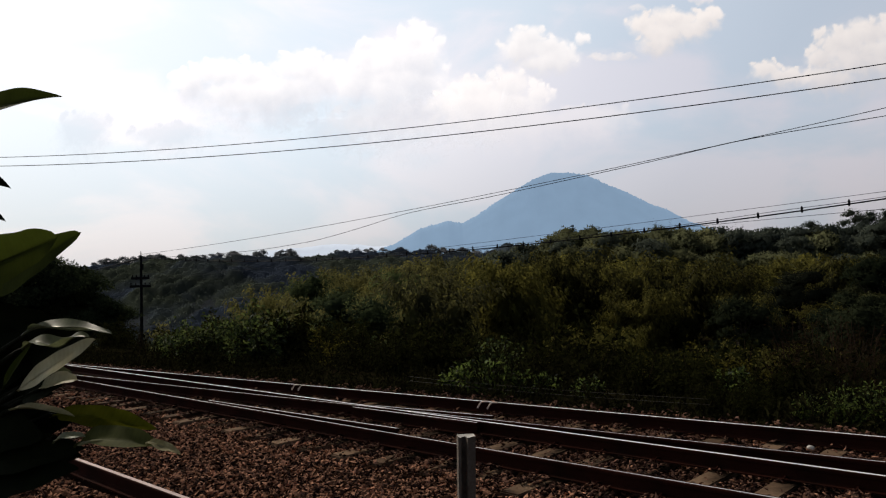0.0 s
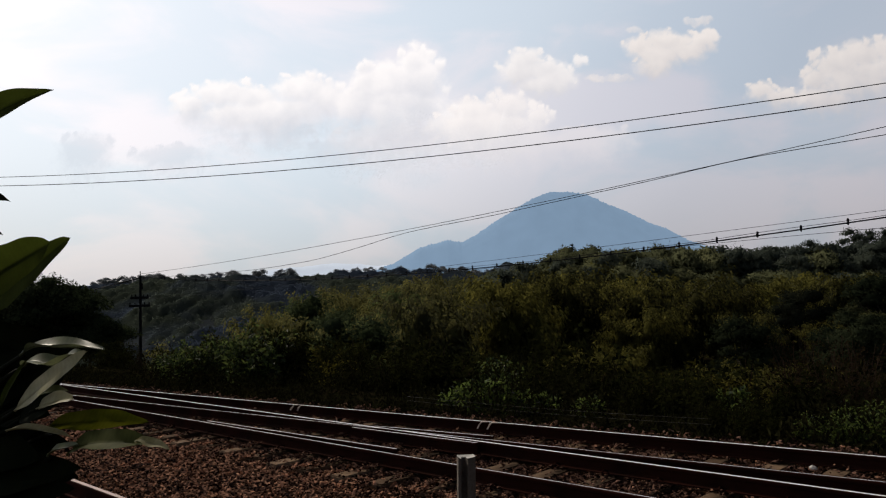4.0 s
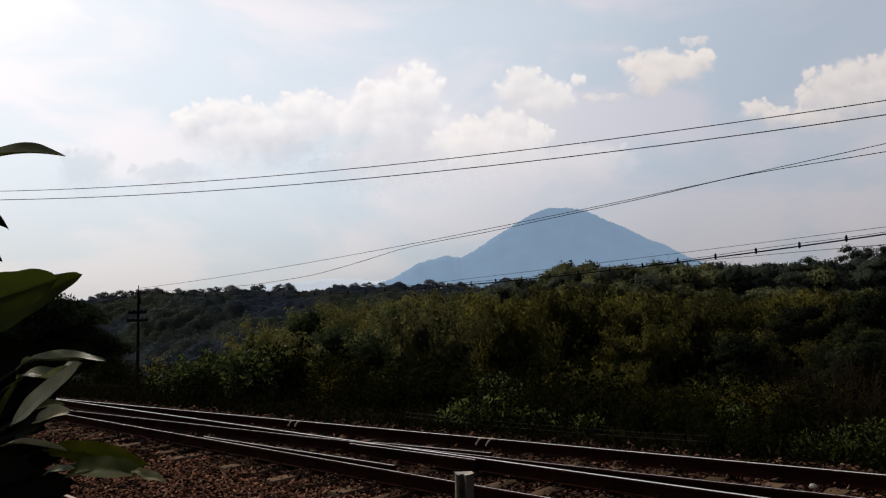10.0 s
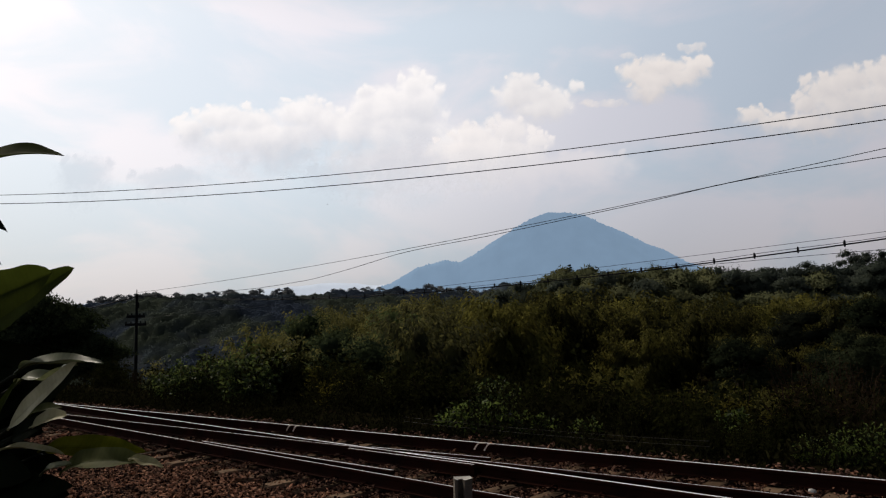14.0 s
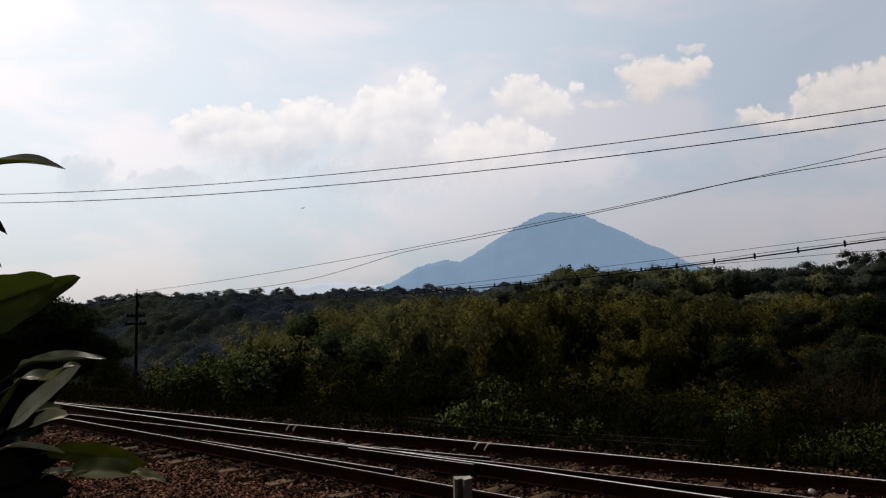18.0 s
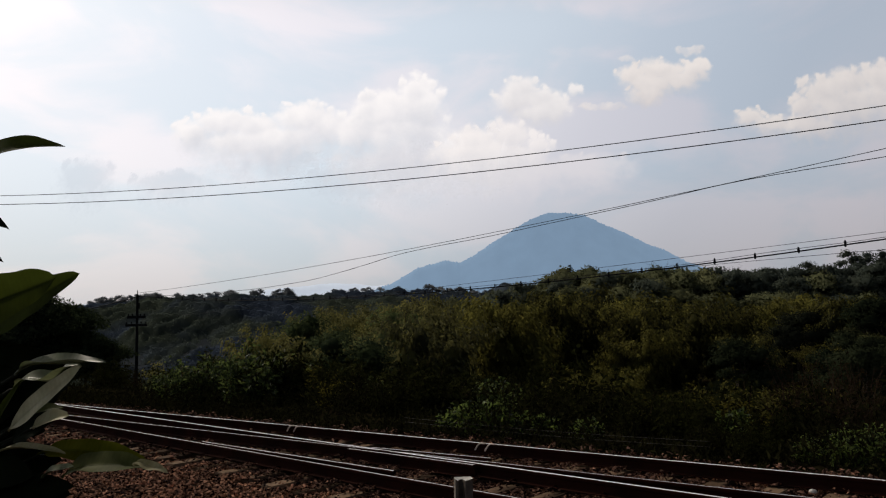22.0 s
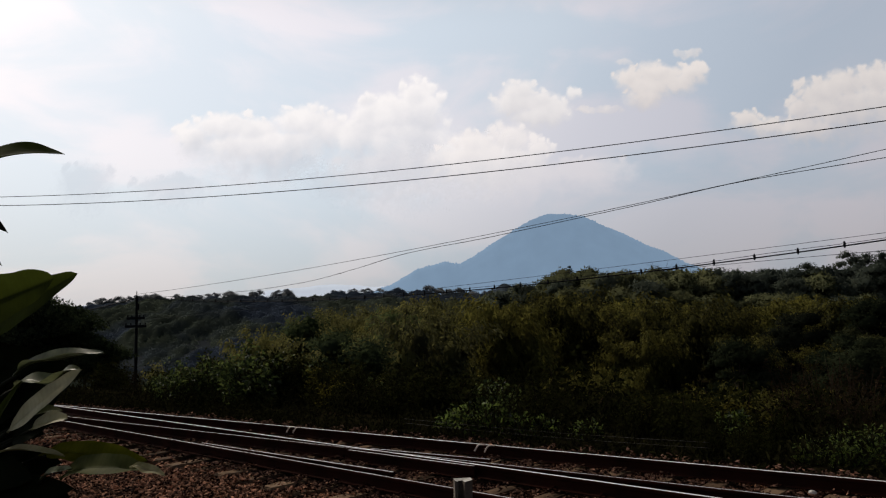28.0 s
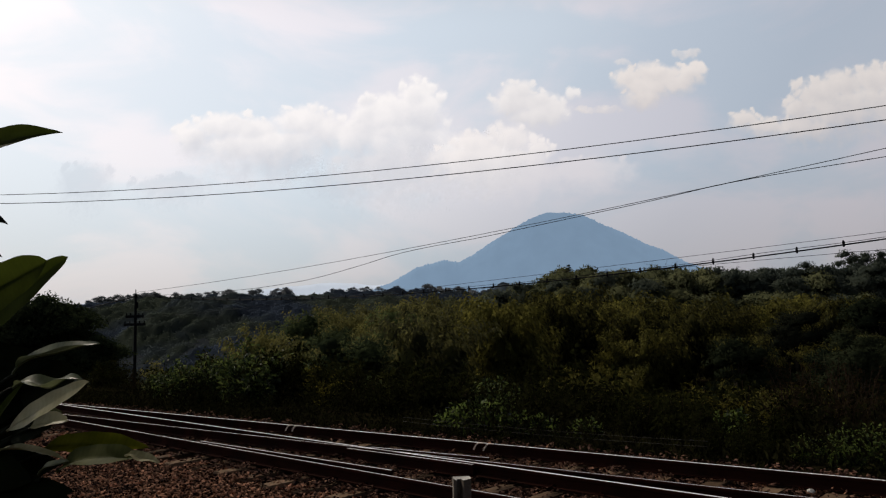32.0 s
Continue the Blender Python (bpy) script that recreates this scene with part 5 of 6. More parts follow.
ui, uj = r_far.uniform(0, FNX - 1.001, FAR_LEAVES), (FNY - 1.001) * r_far.uniform(0, 1, FAR_LEAVES) ** 0.8
ci, cj = ui.astype(int), uj.astype(int)
along_x, along_y = (ui - ci)[:, None], (uj - cj)[:, None]
grid = fv.reshape(FNX, FNY, 3)
P = grid[ci, cj] + (grid[ci + 1, cj] - grid[ci, cj]) * along_x + (grid[ci, cj + 1] - grid[ci, cj]) * along_y
o = slope_n[ci, cj]
P = P + o * r_far.uniform(-0.25, 0.3, (FAR_LEAVES, 1))
H = unit(o * 0.7 + r_far.normal(size=P.shape) * 0.8)
size = 0.65 * r_far.uniform(0.6, 1.4, (FAR_LEAVES, 1))
side = unit(np.cross(H, o + r_far.normal(size=P.shape) * 0.5)) * size * 0.32
lv = np.stack([P - side, P + side, P + H * size], 1).reshape(-1, 3)
far_n = unit(np.concatenate([slope_n.reshape(-1, 3), np.repeat(unit(o + r_far.normal(size=P.shape) * 0.12), 3, 0)]) * 0.6 + np.array([0, -0.3, 0.6]))
far_t = np.arange(len(lv)).reshape(-1, 3) + len(fv)
tagged(new("far_woods", mesh_of("far_woods", np.concatenate([fv, lv]), fq, far_t, (M_FAR,), True, far_n)), "grey-green woods on the farther hill, haze put into their colour", "undergrowth", kind="stuff")

F_FAR_T = family("distant_tree", lambda i: broadleaf(140 + i, 7.0, 3.4, 1300, 0.6, M_CREST, M_CREST, 18, 0.8, low=0.02, soft=0.75), ("trunk", "crown"), "grey-green tree standing above the far woods, haze put into its colour", "tree", "trees on the farther hill", 4)
for n in range(64):
    py = float(r_far.uniform(436, 452))
    a = float(r_far.uniform(-0.53, 0.14))
    tall = float(r_far.uniform(0.7, 1.5))
    place_plant(F_FAR_T, n % 4, spot(a * py, py, tall, n * 1.7, float(r_far.uniform(4.0, 6.4)) - 7.0 * tall))


def bush(seed, height, spread, shoots, leaves, leaf, skin):
    """Many-stemmed bush: whippy shoots, leaves along them."""
    r = np.random.default_rng(seed)
    wood, P, H = [], [], []
    per = leaves // shoots
    for _ in range(shoots):
        ang, lean = r.uniform(0, 6.28), r.uniform(0.1, 1.0)
        way = np.array([math.cos(ang) * lean * spread / height, math.sin(ang) * lean * spread / height, 1.0])
        h = height * r.uniform(0.45, 1.0) * (1.05 - 0.35 * lean)
        pts, rad = limb(r, (math.cos(ang) * 0.25 * spread * lean, math.sin(ang) * 0.25 * spread * lean, -0.15), way, h, 0.012, 0.22, 6)
        wood.append(tube(pts, rad, 4))
        pts = np.array(pts)
        t = r.uniform(0.15, 1.0, per) * 6
        i0 = np.minimum(t.astype(int), 5)
        base = pts[i0] + (pts[i0 + 1] - pts[i0]) * (t - i0)[:, None]
        off = r.normal(size=(per, 3)) * 0.07
        P.append(base + off)
        H.append(off * 6 + r.normal(size=(per, 3)) * 0.5 + np.array([0, 0, 0.1]))
    v, f = leaf_arrays(r, np.concatenate(P), np.concatenate(H), leaf, leaf * 0.45, droop=0.2)
    wv, wf = joined(wood)
    return mesh_of("wood", wv, wf, None, (M_TWIG,), True), mesh_of("foliage", v, f, None, (skin,))


F_BUSH = family("bush", lambda i: bush(100 + i, 1.5, 1.25, 26, 2500, 0.13, M_BUSH_MID), ("wood", "foliage"), "fresh green leafy bush growing beside the track", "bush", "trackside bushes", 3)
F_BUSH_B = family("bush", lambda i: bush(107 + i, 1.5, 1.3, 26, 2600, 0.13, M_BUSH), ("wood", "foliage"), "sunlit small-leaved green bush beside the rail", "bush", "trackside bushes", 2)
F_BUSH_L = family("bush", lambda i: bush(105 + i, 1.5, 1.35, 22, 1100, 0.26, M_BUSH), ("wood", "foliage"), "bright green bush with long drooping leaves beside the track", "bush", "trackside bushes", 3)
F_BUSH_D = family("bush", lambda i: bush(110 + i, 1.5, 1.3, 24, 2500, 0.13, M_OLIVE), ("wood", "foliage"), "olive-green straggling bush beside the track", "bush", "trackside bushes", 2)
F_BUSH_Y = family("bush", lambda i: bush(130 + i, 1.6, 1.4, 30, 3200, 0.125, M_YELLOW), ("wood", "foliage"), "yellow-olive feathery bush on the embankment", "bush", "trackside bushes", 2)
F_REED = family("dry_bush", lambda i: bush(120 + i, 1.9, 1.0, 40, 2000, 0.055, M_DRY), ("wood", "foliage"), "brown dry twiggy bush on the embankment", "bush", "dry bushes", 2)
for fam, px, py, s, k in ((F_BUSH, -5.0, 19.4, 1.2, 0), (F_BUSH, -6.5, 19.8, 1.15, 1), (F_BUSH, -7.3, 20.6, 0.95, 2), (F_BUSH, -5.7, 20.8, 1.3, 2), (F_BUSH_D, -4.3, 19.9, 1.4, 1),
                          (F_BUSH_L, 0.55, 13.0, 0.52, 1), (F_BUSH_L, 1.15, 12.7, 0.45, 0), (F_BUSH_L, 0.15, 13.4, 0.42, 2), (F_BUSH_L, 1.75, 12.5, 0.34, 2), (F_BUSH_L, 2.3, 12.2, 0.30, 1),
                          (F_BUSH_B, 5.0, 9.3, 0.36, 0), (F_BUSH_B, 5.45, 9.1, 0.42, 1), (F_BUSH_B, 4.75, 9.7, 0.32, 2), (F_BUSH_B, 6.0, 8.8, 0.46, 2), (F_BUSH_B, 5.5, 9.8, 0.46, 0), (F_BUSH_B, 6.6, 8.5, 0.46, 1), (F_BUSH_B, 6.1, 9.8, 0.5, 2),
                          (F_BUSH_Y, 5.5, 16.0, 1.05, 0), (F_BUSH_Y, 6.2, 15.6, 0.85, 1), (F_BUSH_Y, 4.7, 16.4, 0.8, 1), (F_BUSH_D, 4.15, 9.9, 0.42, 1), (F_BUSH_D, 4.5, 10.4, 0.48, 0), (F_BUSH_D, 3.7, 10.4, 0.35, 0), (F_BUSH_L, 5.0, 13.0, 0.5, 0), (F_BUSH_Y, -2.6, 18.3, 0.6, 0)):
    place_plant(fam, k, spot(px, py, s, px * 2.3))
for fam, px, py, s, k in ((F_BUSH_D, -2.2, 17.6, 0.8, 0), (F_BUSH_D, -1.0, 16.4, 0.75, 1), (F_BUSH_D, 3.3, 12.4, 0.6, 0), (F_BUSH_D, 4.0, 11.8, 0.7, 1), (F_BUSH_D, -8.4, 22.0, 0.8, 1),
                          (F_BUSH_D, 2.0, 14.8, 0.8, 0), (F_BUSH_D, 4.4, 14.0, 0.8, 1), (F_BUSH_D, 6.4, 13.2, 0.9, 0),
                          (F_BUSH_D, -0.6, 19.5, 1.4, 1), (F_BUSH_D, 3.0, 18.0, 1.6, 0), (F_BUSH_D, 6.5, 17.0, 1.7, 1), (F_BUSH_D, 9.5, 15.5, 1.7, 0), (F_BUSH_D, -8.0, 25.0, 1.2, 0),
                          (F_BUSH_D, -13.0, 28.5, 0.9, 0), (F_BUSH_D, -3.2, 23.0, 1.6, 1),
                          (F_REED, 6.7, 13.2, 1.0, 0), (F_REED, 7.5, 13.4, 1.15, 1), (F_REED, 6.9, 14.3, 1.3, 1), (F_REED, 8.4, 13.0, 1.15, 0), (F_REED, 7.9, 14.2, 1.3, 0), (F_REED, -14.2, 33.0, 0.9, 0), (F_REED, -13.4, 32.0, 0.8, 1)):
    place_plant(fam, k, spot(px, py, s, px * 2.3))

# thicket on the lower slope: bushes apart from one another, shade between them
r_low = np.random.default_rng(31)
for n in range(34):
    py = float(r_low.uniform(16, 33))
    a = float(r_low.uniform(-0.24, 0.62))
    px = a * py
    if px * NB[0] + py * NB[1] < 14.5:
        continue
    place_plant(((F_BUSH_D, F_BUSH_Y, F_BUSH_D, F_BUSH) if a > 0 else (F_BUSH, F_BUSH_Y, F_BUSH_D, F_BUSH))[int(r_low.integers(0, 4))], n, spot(px, py, float(r_low.uniform(0.8, 1.5)) * (0.6 + py / 40), n * 1.3))

# ---------------------------------------------------------------- near shrub with large leaves
SHRUB_AT = Vector((-1.12, 1.66, 0.0))
shrub = thing("broadleaf_shrub", "tall shrub with large leathery leaves swaying in the wind", "shrub", pose(*SHRUB_AT))
SHRUB_LEAVES = []


def leaf_blade(length, width, arch, cup, seed, material, wavy=0.0, blunt=0.8, peak=0.7, ripple=0.0):
    """One thin leaf along x from its stalk, arched over its length (highest early for a low peak, late for a high one), rippled and folded along the midrib; and the midrib under it."""
    r = np.random.default_rng(seed)
    nx, ny = 32, 12
    ph = r.uniform(0, 6.28)
    top, rib = [], []
    for i in range(nx + 1):
        t = i / nx
        if t < 0.1:
            w = 0.035 + 0.25 * (t / 0.1) ** 2 * 0.25
        else:
            q = (t - 0.1) / 0.9
            w = max(0.0, (math.sin(math.pi * min(1.0, q ** 0.78)) ** blunt))
            w = max(w, 0.10 * (1 - q) * 1.0)
        w *= width / 2
        x = length * t
        z0 = length * (arch * math.sin(math.pi * t ** peak) + ripple * math.sin(2 * math.pi * t * 1.35) * math.sin(math.pi * t))
        rib.append((x, 0.0, z0 - 0.0012))
        for j in range(ny + 1):
            u = 2 * j / ny - 1
            z = z0 + cup * abs(u) ** 1.25 * w * 1.3 + wavy * width * math.sin(t * 13 + ph + u) * abs(u) ** 2
            top.append((x, u * w * (1 + 0.05 * math.sin(t * 21 + ph)), z))
    quads = [(i * (ny + 1) + j, (i + 1) * (ny + 1) + j, (i + 1) * (ny + 1) + j + 1, i * (ny + 1) + j + 1) for i in range(nx) for j in range(ny)]
    rv, rf = tube(rib, np.linspace(0.0026, 0.0007, nx + 1), 5)
    return mesh_of("leaf", top, quads, None, (material,), True), mesh_of("midrib", rv, rf, None, (material,), True)


def leaf_pose(base, tip, roll):
    """x from base to tip; roll 0: upper face to the sky, 90: towards -y."""
    x = (tip - base).normalized()
    up = Vector((0, 0, 1))
    side = up.cross(x).normalized()
    z = x.cross(side)
    m = Matrix((x, side, z)).transposed().to_4x4()
    return Matrix.Translation(base - SHRUB_AT) @ m @ pose(0, 0, 0, roll, 0, 0)


def add_leaf(base, tip, width, roll, arch, cup, material, sway, share, label="", wavy=0.02, blunt=0.8, peak=0.7, ripple=0.0, carry=0.0):
    base, tip = Vector(base), Vector(tip)
    me, rib = leaf_blade((tip - base).length, width, arch, cup, len(SHRUB_LEAVES) + 7, material, wavy, blunt, peak, ripple)
    ob = part("leaf", me, shrub, label)
    part("midrib", rib, ob)
    ob.matrix_basis = leaf_pose(base, tip, roll)
    SHRUB_LEAVES.append((ob, base, tip, roll, sway, share, carry))
    return ob


add_leaf((-1.103, 1.550, 2.180), (-0.756, 1.450, 2.182), 0.085, 26, 0.055, 0.25, M_LEAF_LIT, "top", 1.0, "dark green pointed leaf against the sky", peak=1.5)
add_leaf((-1.030, 1.500, 1.860), (-0.755, 1.430, 1.938), 0.100, 84, 0.03, 0.16, M_LEAF_LIT, "mid", 0.9, "broad blunt green leaf lit through by the sky", 0.03, 0.5)
add_leaf((-1.040, 1.620, 1.826), (-0.743, 1.500, 1.950), 0.084, 80, 0.04, 0.20, M_LEAF_LIT, "mid", 1.0, "broad green leaf with a hooked tip lit through by the sky", 0.02, 0.62)
add_leaf((-0.858, 1.470, 1.756), (-0.643, 1.400, 1.788), 0.044, 18, 0.085, 0.42, M_LEAF_WAX, "a", 1.0, "pale waxy arched leaf", 0.05, 0.8, 0.62, 0.014)
add_leaf((-0.880, 1.500, 1.728), (-0.711, 1.440, 1.778), 0.042, 22, 0.03, 0.40, M_LEAF_WAX, "b", 0.8, "pale waxy wavy leaf", 0.06, 0.75, 0.6, 0.065)
add_leaf((-0.855, 1.440, 1.648), (-0.691, 1.400, 1.778), 0.050, 62, 0.02, 0.12, M_LEAF_CREAM, "b", 1.0, "cream-coloured narrow leaf with fine cross veins", 0.02, 0.55)
add_leaf((-0.852, 1.530, 1.645), (-0.758, 1.490, 1.676), 0.042, 44, 0.08, 0.30, M_LEAF_CREAM, "b", 0.3, "pale waxy small leaf", 0.04, 0.5)
add_leaf((-0.880, 1.560, 1.662), (-0.795, 1.540, 1.687), 0.034, 30, 0.10, 0.30, M_LEAF_GREY, "b", 0.3, "grey-green small leaf")
add_leaf((-0.846, 1.550, 1.588), (-0.592, 1.480, 1.574), 0.054, 40, 0.06, 0.18, M_LEAF_GOLD, "gold", 1.0, "yellow-green hanging leaf", 0.05, 0.65, carry=0.3)
add_leaf((-0.760, 1.480, 1.548), (-0.570, 1.425, 1.566), 0.056, 34, 0.10, 0.30, M_LEAF_GREY, "low", 0.9, "grey-green leaf with a drooping tip", 0.05, 0.45, 0.7, carry=0.5)
add_leaf((-0.596, 1.425, 1.572), (-0.521, 1.400, 1.557), 0.022, 30, 0.06, 0.35, M_LEAF_CREAM, "low", 1.0, "pale curled leaf tip", 0.08, 0.6, 0.6, 0.03, carry=0.88)
add_leaf((-0.812, 1.500, 1.548), (-0.728, 1.460, 1.571), 0.022, 30, 0.08, 0.30, M_LEAF_WAX, "low", 0.5, "narrow pale leaf edge catching the light", 0.05, 0.5, carry=0.3)
add_leaf((-0.904, 1.500, 1.606), (-0.741, 1.450, 1.608), 0.024, 14, 0.07, 0.30, M_LEAF_CREAM, "b", 0.3, "narrow cream leaf edge", 0.04, 0.6)
add_leaf((-0.890, 1.460, 1.650), (-0.832, 1.450, 1.752), 0.020, 70, 0.05, 0.2, M_LEAF_LIT, "b", 0.4)
add_leaf((-0.907, 1.550, 1.618), (-0.805, 1.520, 1.662), 0.050, 60, 0.05, 0.2, M_LEAF_DARK, "b", 0.3, "large leaf coloured near-black for deep shade")
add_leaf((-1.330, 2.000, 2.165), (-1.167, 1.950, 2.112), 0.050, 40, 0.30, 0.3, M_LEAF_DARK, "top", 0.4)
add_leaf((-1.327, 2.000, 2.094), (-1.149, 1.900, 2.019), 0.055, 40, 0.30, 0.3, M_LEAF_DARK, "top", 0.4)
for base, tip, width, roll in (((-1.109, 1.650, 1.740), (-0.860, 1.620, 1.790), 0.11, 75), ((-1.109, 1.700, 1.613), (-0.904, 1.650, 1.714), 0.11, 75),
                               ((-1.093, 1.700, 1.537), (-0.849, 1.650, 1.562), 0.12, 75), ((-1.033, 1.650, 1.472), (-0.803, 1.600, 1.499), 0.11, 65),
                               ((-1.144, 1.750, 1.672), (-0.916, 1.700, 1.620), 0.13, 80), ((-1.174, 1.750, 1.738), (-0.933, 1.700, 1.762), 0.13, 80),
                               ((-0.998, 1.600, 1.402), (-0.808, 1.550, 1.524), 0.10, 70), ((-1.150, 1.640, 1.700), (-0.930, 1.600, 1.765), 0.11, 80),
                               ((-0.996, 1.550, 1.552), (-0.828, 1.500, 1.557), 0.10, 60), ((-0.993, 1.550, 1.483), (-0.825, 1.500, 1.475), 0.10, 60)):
    add_leaf(base, tip, width, roll, 0.15, 0.25, M_LEAF_DARK, "b", 0.3, "large leaf coloured near-black for deep shade")
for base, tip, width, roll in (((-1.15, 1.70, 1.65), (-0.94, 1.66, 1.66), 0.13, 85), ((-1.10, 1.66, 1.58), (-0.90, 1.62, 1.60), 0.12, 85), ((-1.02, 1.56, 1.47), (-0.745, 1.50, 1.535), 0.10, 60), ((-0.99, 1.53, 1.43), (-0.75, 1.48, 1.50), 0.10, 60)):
    add_leaf(base, tip, width, roll, 0.15, 0.25, M_LEAF_DARK, "b", 0.3, "large leaf coloured near-black for deep shade")
add_leaf((-0.96, 1.66, 1.70), (-0.795, 1.62, 1.765), 0.11, 78, 0.05, 0.2, M_LEAF_DARK, "b", 0.3, "large leaf coloured near-black for deep shade")
add_leaf((-0.97, 1.68, 1.66), (-0.84, 1.64, 1.73), 0.11, 78, 0.05, 0.2, M_LEAF_DARK, "b", 0.3, "large leaf coloured near-black for deep shade")
# stems and leaf stalks, still
v, f = tube([(-1.12, 1.66, -0.1), (-1.15, 1.67, 0.7), (-1.13, 1.65, 1.4), (-1.14, 1.66, 1.9), (-1.13, 1.63, 2.2)], [0.03, 0.026, 0.02, 0.014, 0.008], 8)
part("stem", mesh_of("stem", v - np.array(SHRUB_AT), f, None, (M_STEM,), True), shrub)
for ob, base, tip, roll, sway, share, carry in SHRUB_LEAVES:
    if base.x > -0.78:
        continue
    foot = Vector((-1.13, 1.66, base.z - 0.05))
    mid = (foot + base) / 2 + Vector((0, 0, -0.03))
    v, f = tube([tuple(foot), tuple(mid), tuple(base), tuple(base + (tip - base) * 0.06)], [0.008, 0.007, 0.005, 0.004], 6)
    part("leaf_stalk", mesh_of("leaf_stalk", v - np.array(SHRUB_AT), f, None, (M_STEM,), True), shrub)

# ---------------------------------------------------------------- birds


def bird(label, size=1.0):
    """Swift-like bird flying along +x, 0.32 across the wings at size 1."""
    ob = thing("bird", label, "bird", group="birds")
    v, f = tube([(0.09, 0, 0), (0.075, 0, 0.004), (0.03, 0, 0.006), (-0.03, 0, 0.003), (-0.07, 0, 0), (-0.10, 0, 0)], [0.004, 0.014, 0.021, 0.017, 0.009, 0.003], 8)
    part("body", mesh_of("body", v, f, None, (M_BIRD,), True), ob)
    outline = [(0.045, 0.012), (0.055, 0.07), (0.03, 0.13), (-0.03, 0.19), (-0.015, 0.12), (-0.01, 0.06), (-0.02, 0.012)]
    for side in (1, -1):
        pts = [(x, y * side, 0.008 + 0.22 * y) for x, y in outline]
        n = len(pts)
        me = bpy.data.meshes.new("wing")
        me.from_pydata(pts + [(x, y, z - 0.004) for x, y, z in pts], [], [list(range(n)), list(range(2 * n - 1, n - 1, -1))] + [[i, i + n, (i + 1) % n + n, (i + 1) % n] for i in range(n)])
        me.materials.append(M_BIRD)
        part("wing", me, ob)
    v, f = tube([(-0.09, 0, 0), (-0.12, 0.012, 0), (-0.15, 0.022, 0)], [0.006, 0.008, 0.002], 4)
    v2, f2 = tube([(-0.09, 0, 0), (-0.12, -0.012, 0), (-0.15, -0.022, 0)], [0.006, 0.008, 0.002], 4)
    v, f = joined([(v, f), (v2, f2)])
    part("tail", mesh_of("tail", v, f, None, (M_BIRD,)), ob)
    for piece in ob.children:
        piece.data.transform(Matrix.Scale(size, 4))
    return ob


bird_a = bird("small dark swift diving away over the valley")
bird_b = bird("dark bird crossing the sky far off", 2.9)
bird_c = bird("small dark swift gliding down past the clouds")

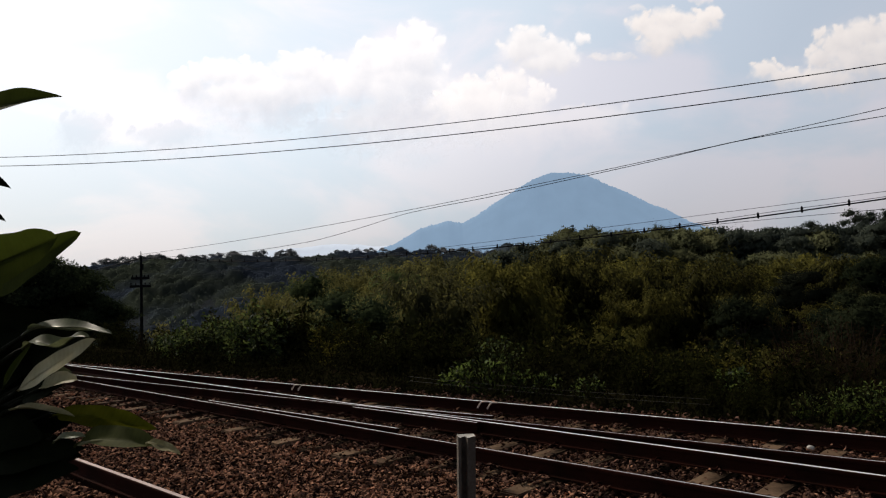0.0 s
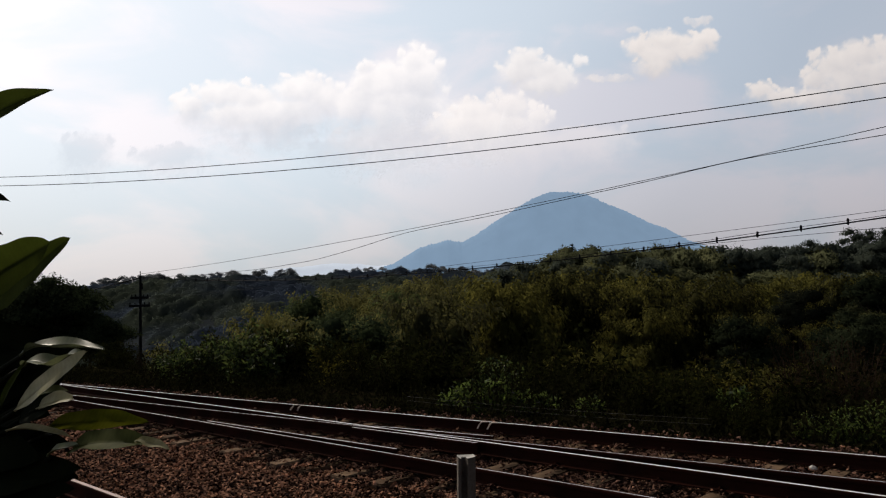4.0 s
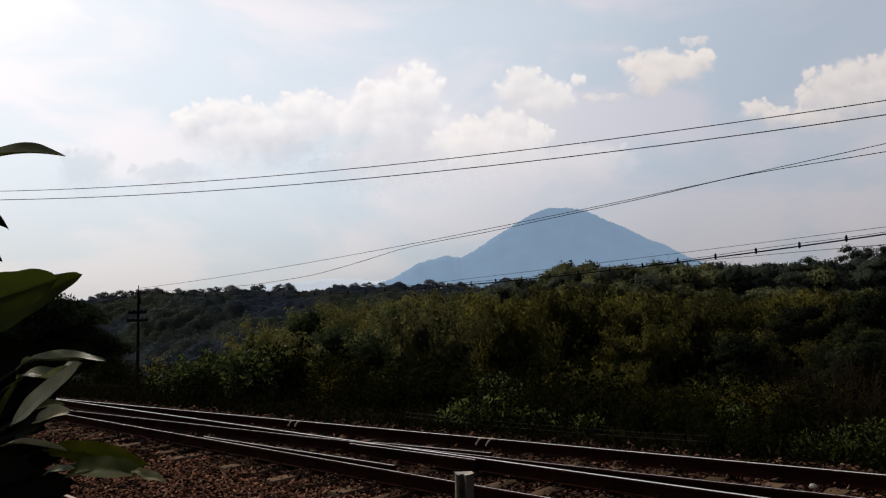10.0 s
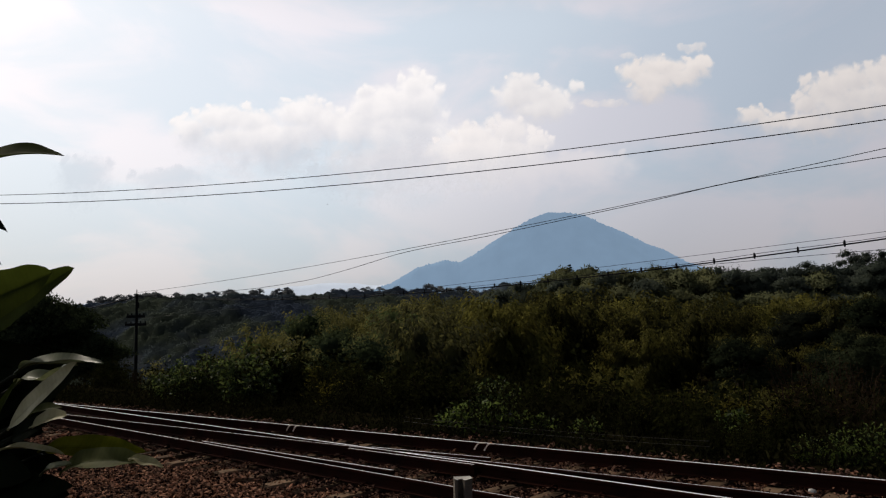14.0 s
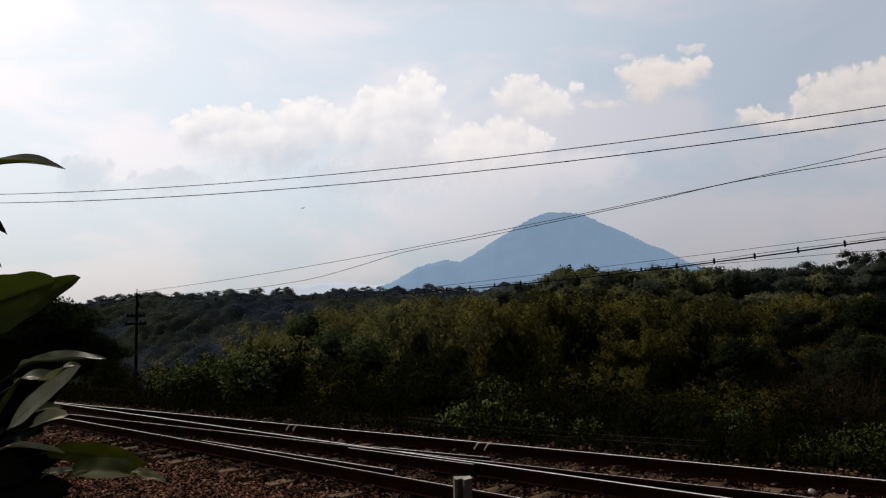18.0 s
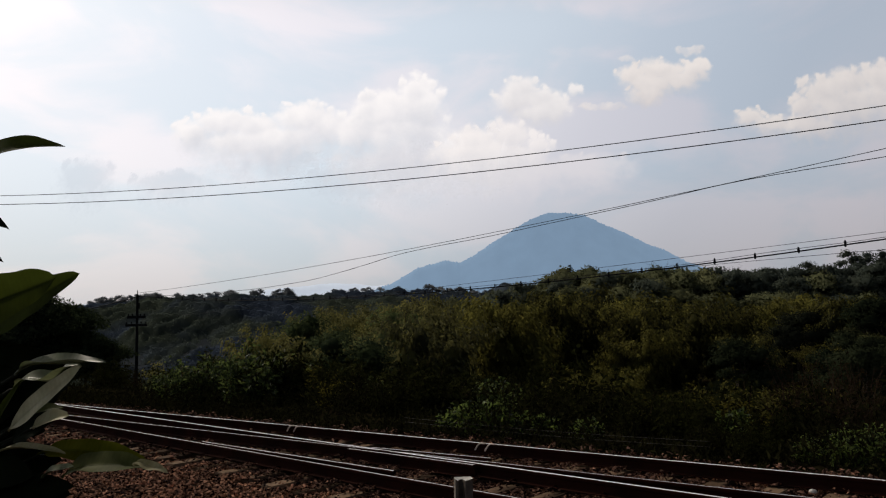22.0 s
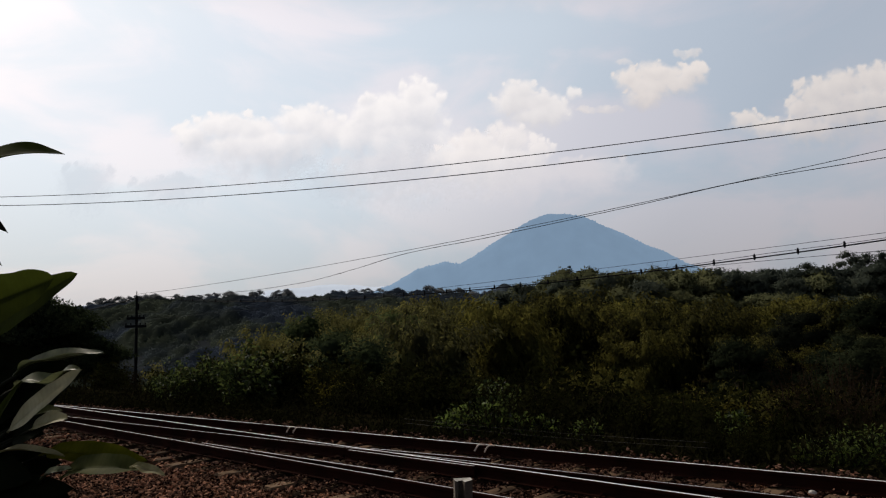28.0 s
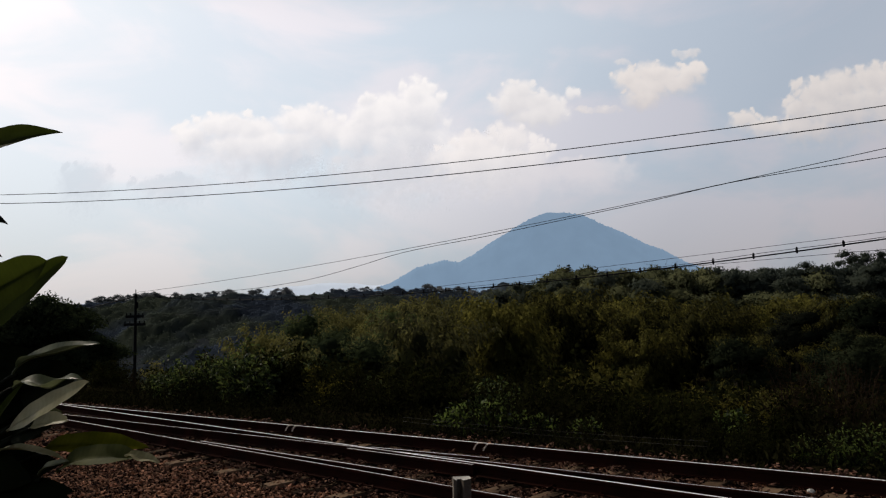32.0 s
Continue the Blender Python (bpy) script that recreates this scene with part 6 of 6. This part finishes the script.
# ---------------------------------------------------------------- what moves
# leaf tips: seconds, shift to the side and up, in metres
SWAY = {
    "top": [(0, -0.016, 0.056), (1, -0.027, 0.068), (2, -0.043, 0.077), (3, -0.058, 0.107), (6, -0.047, 0.079), (7, -0.060, 0.095), (8, -0.023, 0.015), (9, -0.012, -0.015), (10, -0.013, 0.006), (11, 0.003, -0.011), (12, -0.009, 0.005), (13, -0.022, 0.037), (14, -0.011, 0.015), (17, -0.015, 0.021), (18, 0.000, -0.013), (19, -0.003, 0.002), (20, 0.001, 0.000), (21, 0.005, 0.000), (22, -0.006, 0.036), (23, 0.001, 0.030), (24, 0.003, 0.024), (25, 0.002, 0.025), (28, -0.008, 0.022), (29, 0.003, -0.003), (29.5, 0.022, -0.040), (30, -0.015, 0.064), (31, -0.013, 0.064), (31.5, 0.009, 0.038), (32, -0.005, 0.064)],
    "mid": [(0, -0.010, 0.017), (1, -0.014, 0.021), (2, -0.037, 0.033), (3, -0.041, 0.039), (6, -0.043, 0.034), (7, -0.032, 0.026), (8, -0.029, 0.019), (9, -0.015, 0.003), (10, -0.005, -0.001), (11, -0.002, -0.001), (12, -0.011, 0.001), (13, -0.026, 0.017), (14, -0.024, 0.017), (17, -0.017, 0.015), (18, -0.004, 0.001), (19, -0.001, 0.000), (20, 0.001, 0.001), (21, 0.003, 0.001), (22, -0.005, 0.013), (23, -0.012, 0.020), (24, -0.009, 0.017), (25, -0.008, 0.013), (28, -0.011, 0.013), (29, -0.010, 0.013), (29.5, -0.006, 0.017), (30, -0.032, 0.040), (31, -0.011, 0.024), (31.5, 0.010, 0.007), (32, -0.031, 0.042)],
    "a": [(0, -0.003, -0.025), (1, -0.006, -0.034), (2, -0.020, -0.020), (3, -0.040, -0.047), (6, -0.067, 0.055), (7, -0.040, 0.000), (8, -0.015, -0.023), (9, -0.010, -0.016), (10, -0.016, -0.013), (11, -0.005, 0.003), (12, -0.024, -0.013), (13, -0.017, -0.009), (14, -0.019, -0.009), (17, -0.013, 0.017), (18, 0.003, -0.001), (19, -0.002, 0.000), (20, 0.007, 0.003), (21, 0.001, 0.002), (22, -0.006, -0.006), (23, -0.004, 0.016), (24, -0.002, -0.001), (25, -0.002, -0.004), (28, -0.005, 0.015), (29, -0.006, -0.035), (29.5, 0.011, -0.020), (30, 0.001, -0.032), (31, 0.002, -0.038), (31.5, 0.014, 0.004), (32, -0.021, 0.026)],
    "low": [(0, 0.008, -0.026), (1, 0.005, -0.005), (2, -0.014, 0.002), (3, -0.010, 0.007), (6, -0.014, 0.053), (7, -0.016, 0.050), (8, -0.018, 0.011), (9, -0.013, -0.031), (10, -0.009, -0.009), (11, -0.010, -0.024), (12, -0.005, 0.003), (13, -0.028, 0.031), (14, -0.011, 0.028), (17, -0.011, 0.007), (18, -0.004, -0.001), (19, 0.000, -0.001), (20, -0.001, -0.001), (21, 0.005, 0.000), (22, -0.003, 0.019), (23, -0.006, 0.014), (24, 0.006, -0.003), (25, 0.004, -0.001), (28, -0.007, 0.016), (29, 0.001, -0.012), (30, -0.027, -0.019), (31, 0.007, 0.012), (32, -0.016, 0.036)],
    "gold": [(0, 0.006, -0.010), (1, 0.004, 0.003), (2, 0.001, 0.001), (3, 0.003, 0.041), (6, -0.078, 0.043), (7, -0.033, 0.035), (8, -0.008, 0.008), (9, -0.007, -0.010), (10, -0.003, -0.008), (11, 0.000, 0.004), (12, -0.006, 0.006), (13, -0.006, 0.024), (14, -0.008, 0.027), (17, 0.000, 0.008), (18, 0.003, 0.001), (19, -0.001, -0.001), (20, -0.006, 0.004), (21, 0.007, -0.002), (22, -0.015, 0.016), (23, 0.000, 0.015), (24, 0.005, 0.005), (25, 0.011, -0.001), (28, -0.001, 0.013), (29, -0.003, 0.021), (30, 0.001, 0.008), (31, 0.009, 0.031), (32, 0.009, 0.036)],
    "b": [(0, 0.013, -0.027), (1, 0.004, -0.026), (2, -0.000, -0.037), (3, -0.013, -0.027), (6, -0.014, -0.019), (7, -0.019, -0.008), (8, -0.022, -0.018), (9, -0.012, -0.019), (10, -0.012, -0.013), (11, -0.002, -0.005), (12, -0.007, -0.012), (13, -0.014, -0.017), (14, -0.019, -0.006), (17, -0.008, -0.006), (18, -0.003, -0.006), (19, 0.003, 0.000), (20, 0.001, -0.001), (21, 0.004, -0.002), (22, 0.003, 0.001), (23, 0.007, -0.000), (24, 0.004, -0.013), (25, 0.011, -0.017), (28, -0.001, -0.008), (29, 0.001, -0.012), (29.5, 0.004, -0.027), (30, 0.008, -0.031), (31, 0.008, -0.002), (31.5, 0.014, -0.004), (32, 0.009, -0.037)],
}


def flight(ob, rows, bank=0.0):
    """Key a bird along its places, nose forward, parked at both ends outside the view."""
    keys, last = [], None
    places = [Vector(r[1:]) for r in rows]
    for i, r in enumerate(rows):
        way = places[min(i + 1, len(rows) - 1)] - places[max(i - 1, 0)]
        turn_q = way.to_track_quat("X", "Z").to_matrix().to_4x4() @ pose(0, 0, 0, bank + 24 * math.sin(i * 1.9), 0, 0)
        keys.append((r[0], Matrix.Translation(places[i]) @ turn_q))
    if keys[0][0] > 0:
        keys.insert(0, (0.0, keys[0][1]))
    if keys[-1][0] < 32:
        keys.append((32.0, keys[-1][1]))
    walk(ob, keys)


def motions():
    for ob, base, tip, roll, sway, share, carry in SHRUB_LEAVES:
        rows = []
        for t, dx, dz in SWAY[sway]:
            to = tip + Vector((dx, 0.0, dz)) * share
            rows.append((t, leaf_pose(base + Vector((dx, 0.0, dz)) * carry, to, roll + (480 if sway == "top" else 160 if sway in ("a", "b", "mid") else 60) * dz * share)))
        walk(ob, rows)
    for ob, dx, dz in ((cloud_bank, 20.0, -77.0), (cloud_tail, 20.0, -77.0), (cloud_low, 10.0, -60.0), (cloud_shade, 15.0, -70.0), (cloud_small, -28.0, -65.0), (cloud_high, -49.0, -57.0), (cloud_edge, -77.0, -37.0)):
        x, y, z = ob.location
        walk(ob, [(0.0, pose(x, y, z)), (16.0, pose(x + dx / 2, y, z + dz / 2)), (32.0, pose(x + dx, y, z + dz))])
    flight(bird_a, [(12.4, 9.4, 24.0, 15.2), (12.6, 6.98, 26.00, 14.11), (12.8, 4.45, 28.62, 14.12), (12.9, 3.22, 31.51, 14.67), (13, 1.80, 34.69, 15.58), (13.1, 0.31, 38.20, 16.32),
                    (13.2, -1.29, 42.05, 16.97), (13.3, -2.81, 46.30, 17.40), (13.4, -4.17, 50.97, 17.55), (13.5, -5.64, 56.11, 17.57), (13.6, -7.16, 61.78, 17.33),
                    (13.7, -8.77, 68.01, 17.00), (13.8, -10.79, 74.88, 16.88), (14, -12.81, 82.43, 15.98), (14.2, -14.63, 90.75, 14.63), (14.6, -16.01, 99.92, 10.53), (15.2, -18.5, 116.0, 1.0)])
    flight(bird_b, [(14.6, -52.0, 58.0, 15.0), (15.5, -39.61, 60.00, 15.98), (16.5, -30.61, 69.02, 19.69), (16.8, -29.83, 79.41, 22.95), (17, -30.64, 91.35, 25.74), (17.2, -30.79, 105.09, 28.28),
                    (18.3, -24.5, 150.0, 23.0), (19.2, -22.0, 200.0, 14.0), (20.2, -16.0, 240.0, -4.0)])
    flight(bird_c, [(24.6, 2.0, 36.0, 23.5), (24.9, -1.30, 34.00, 18.86), (25.1, -3.37, 31.95, 16.32), (25.2, -4.08, 30.02, 14.86), (25.3, -5.20, 28.21, 13.30), (25.4, -6.47, 26.51, 11.69),
                    (25.5, -8.02, 24.91, 10.01), (25.7, -11.01, 23.41, 7.59), (26, -15.93, 22.00, 4.41), (26.4, -24.0, 21.0, 5.0)])


motions()
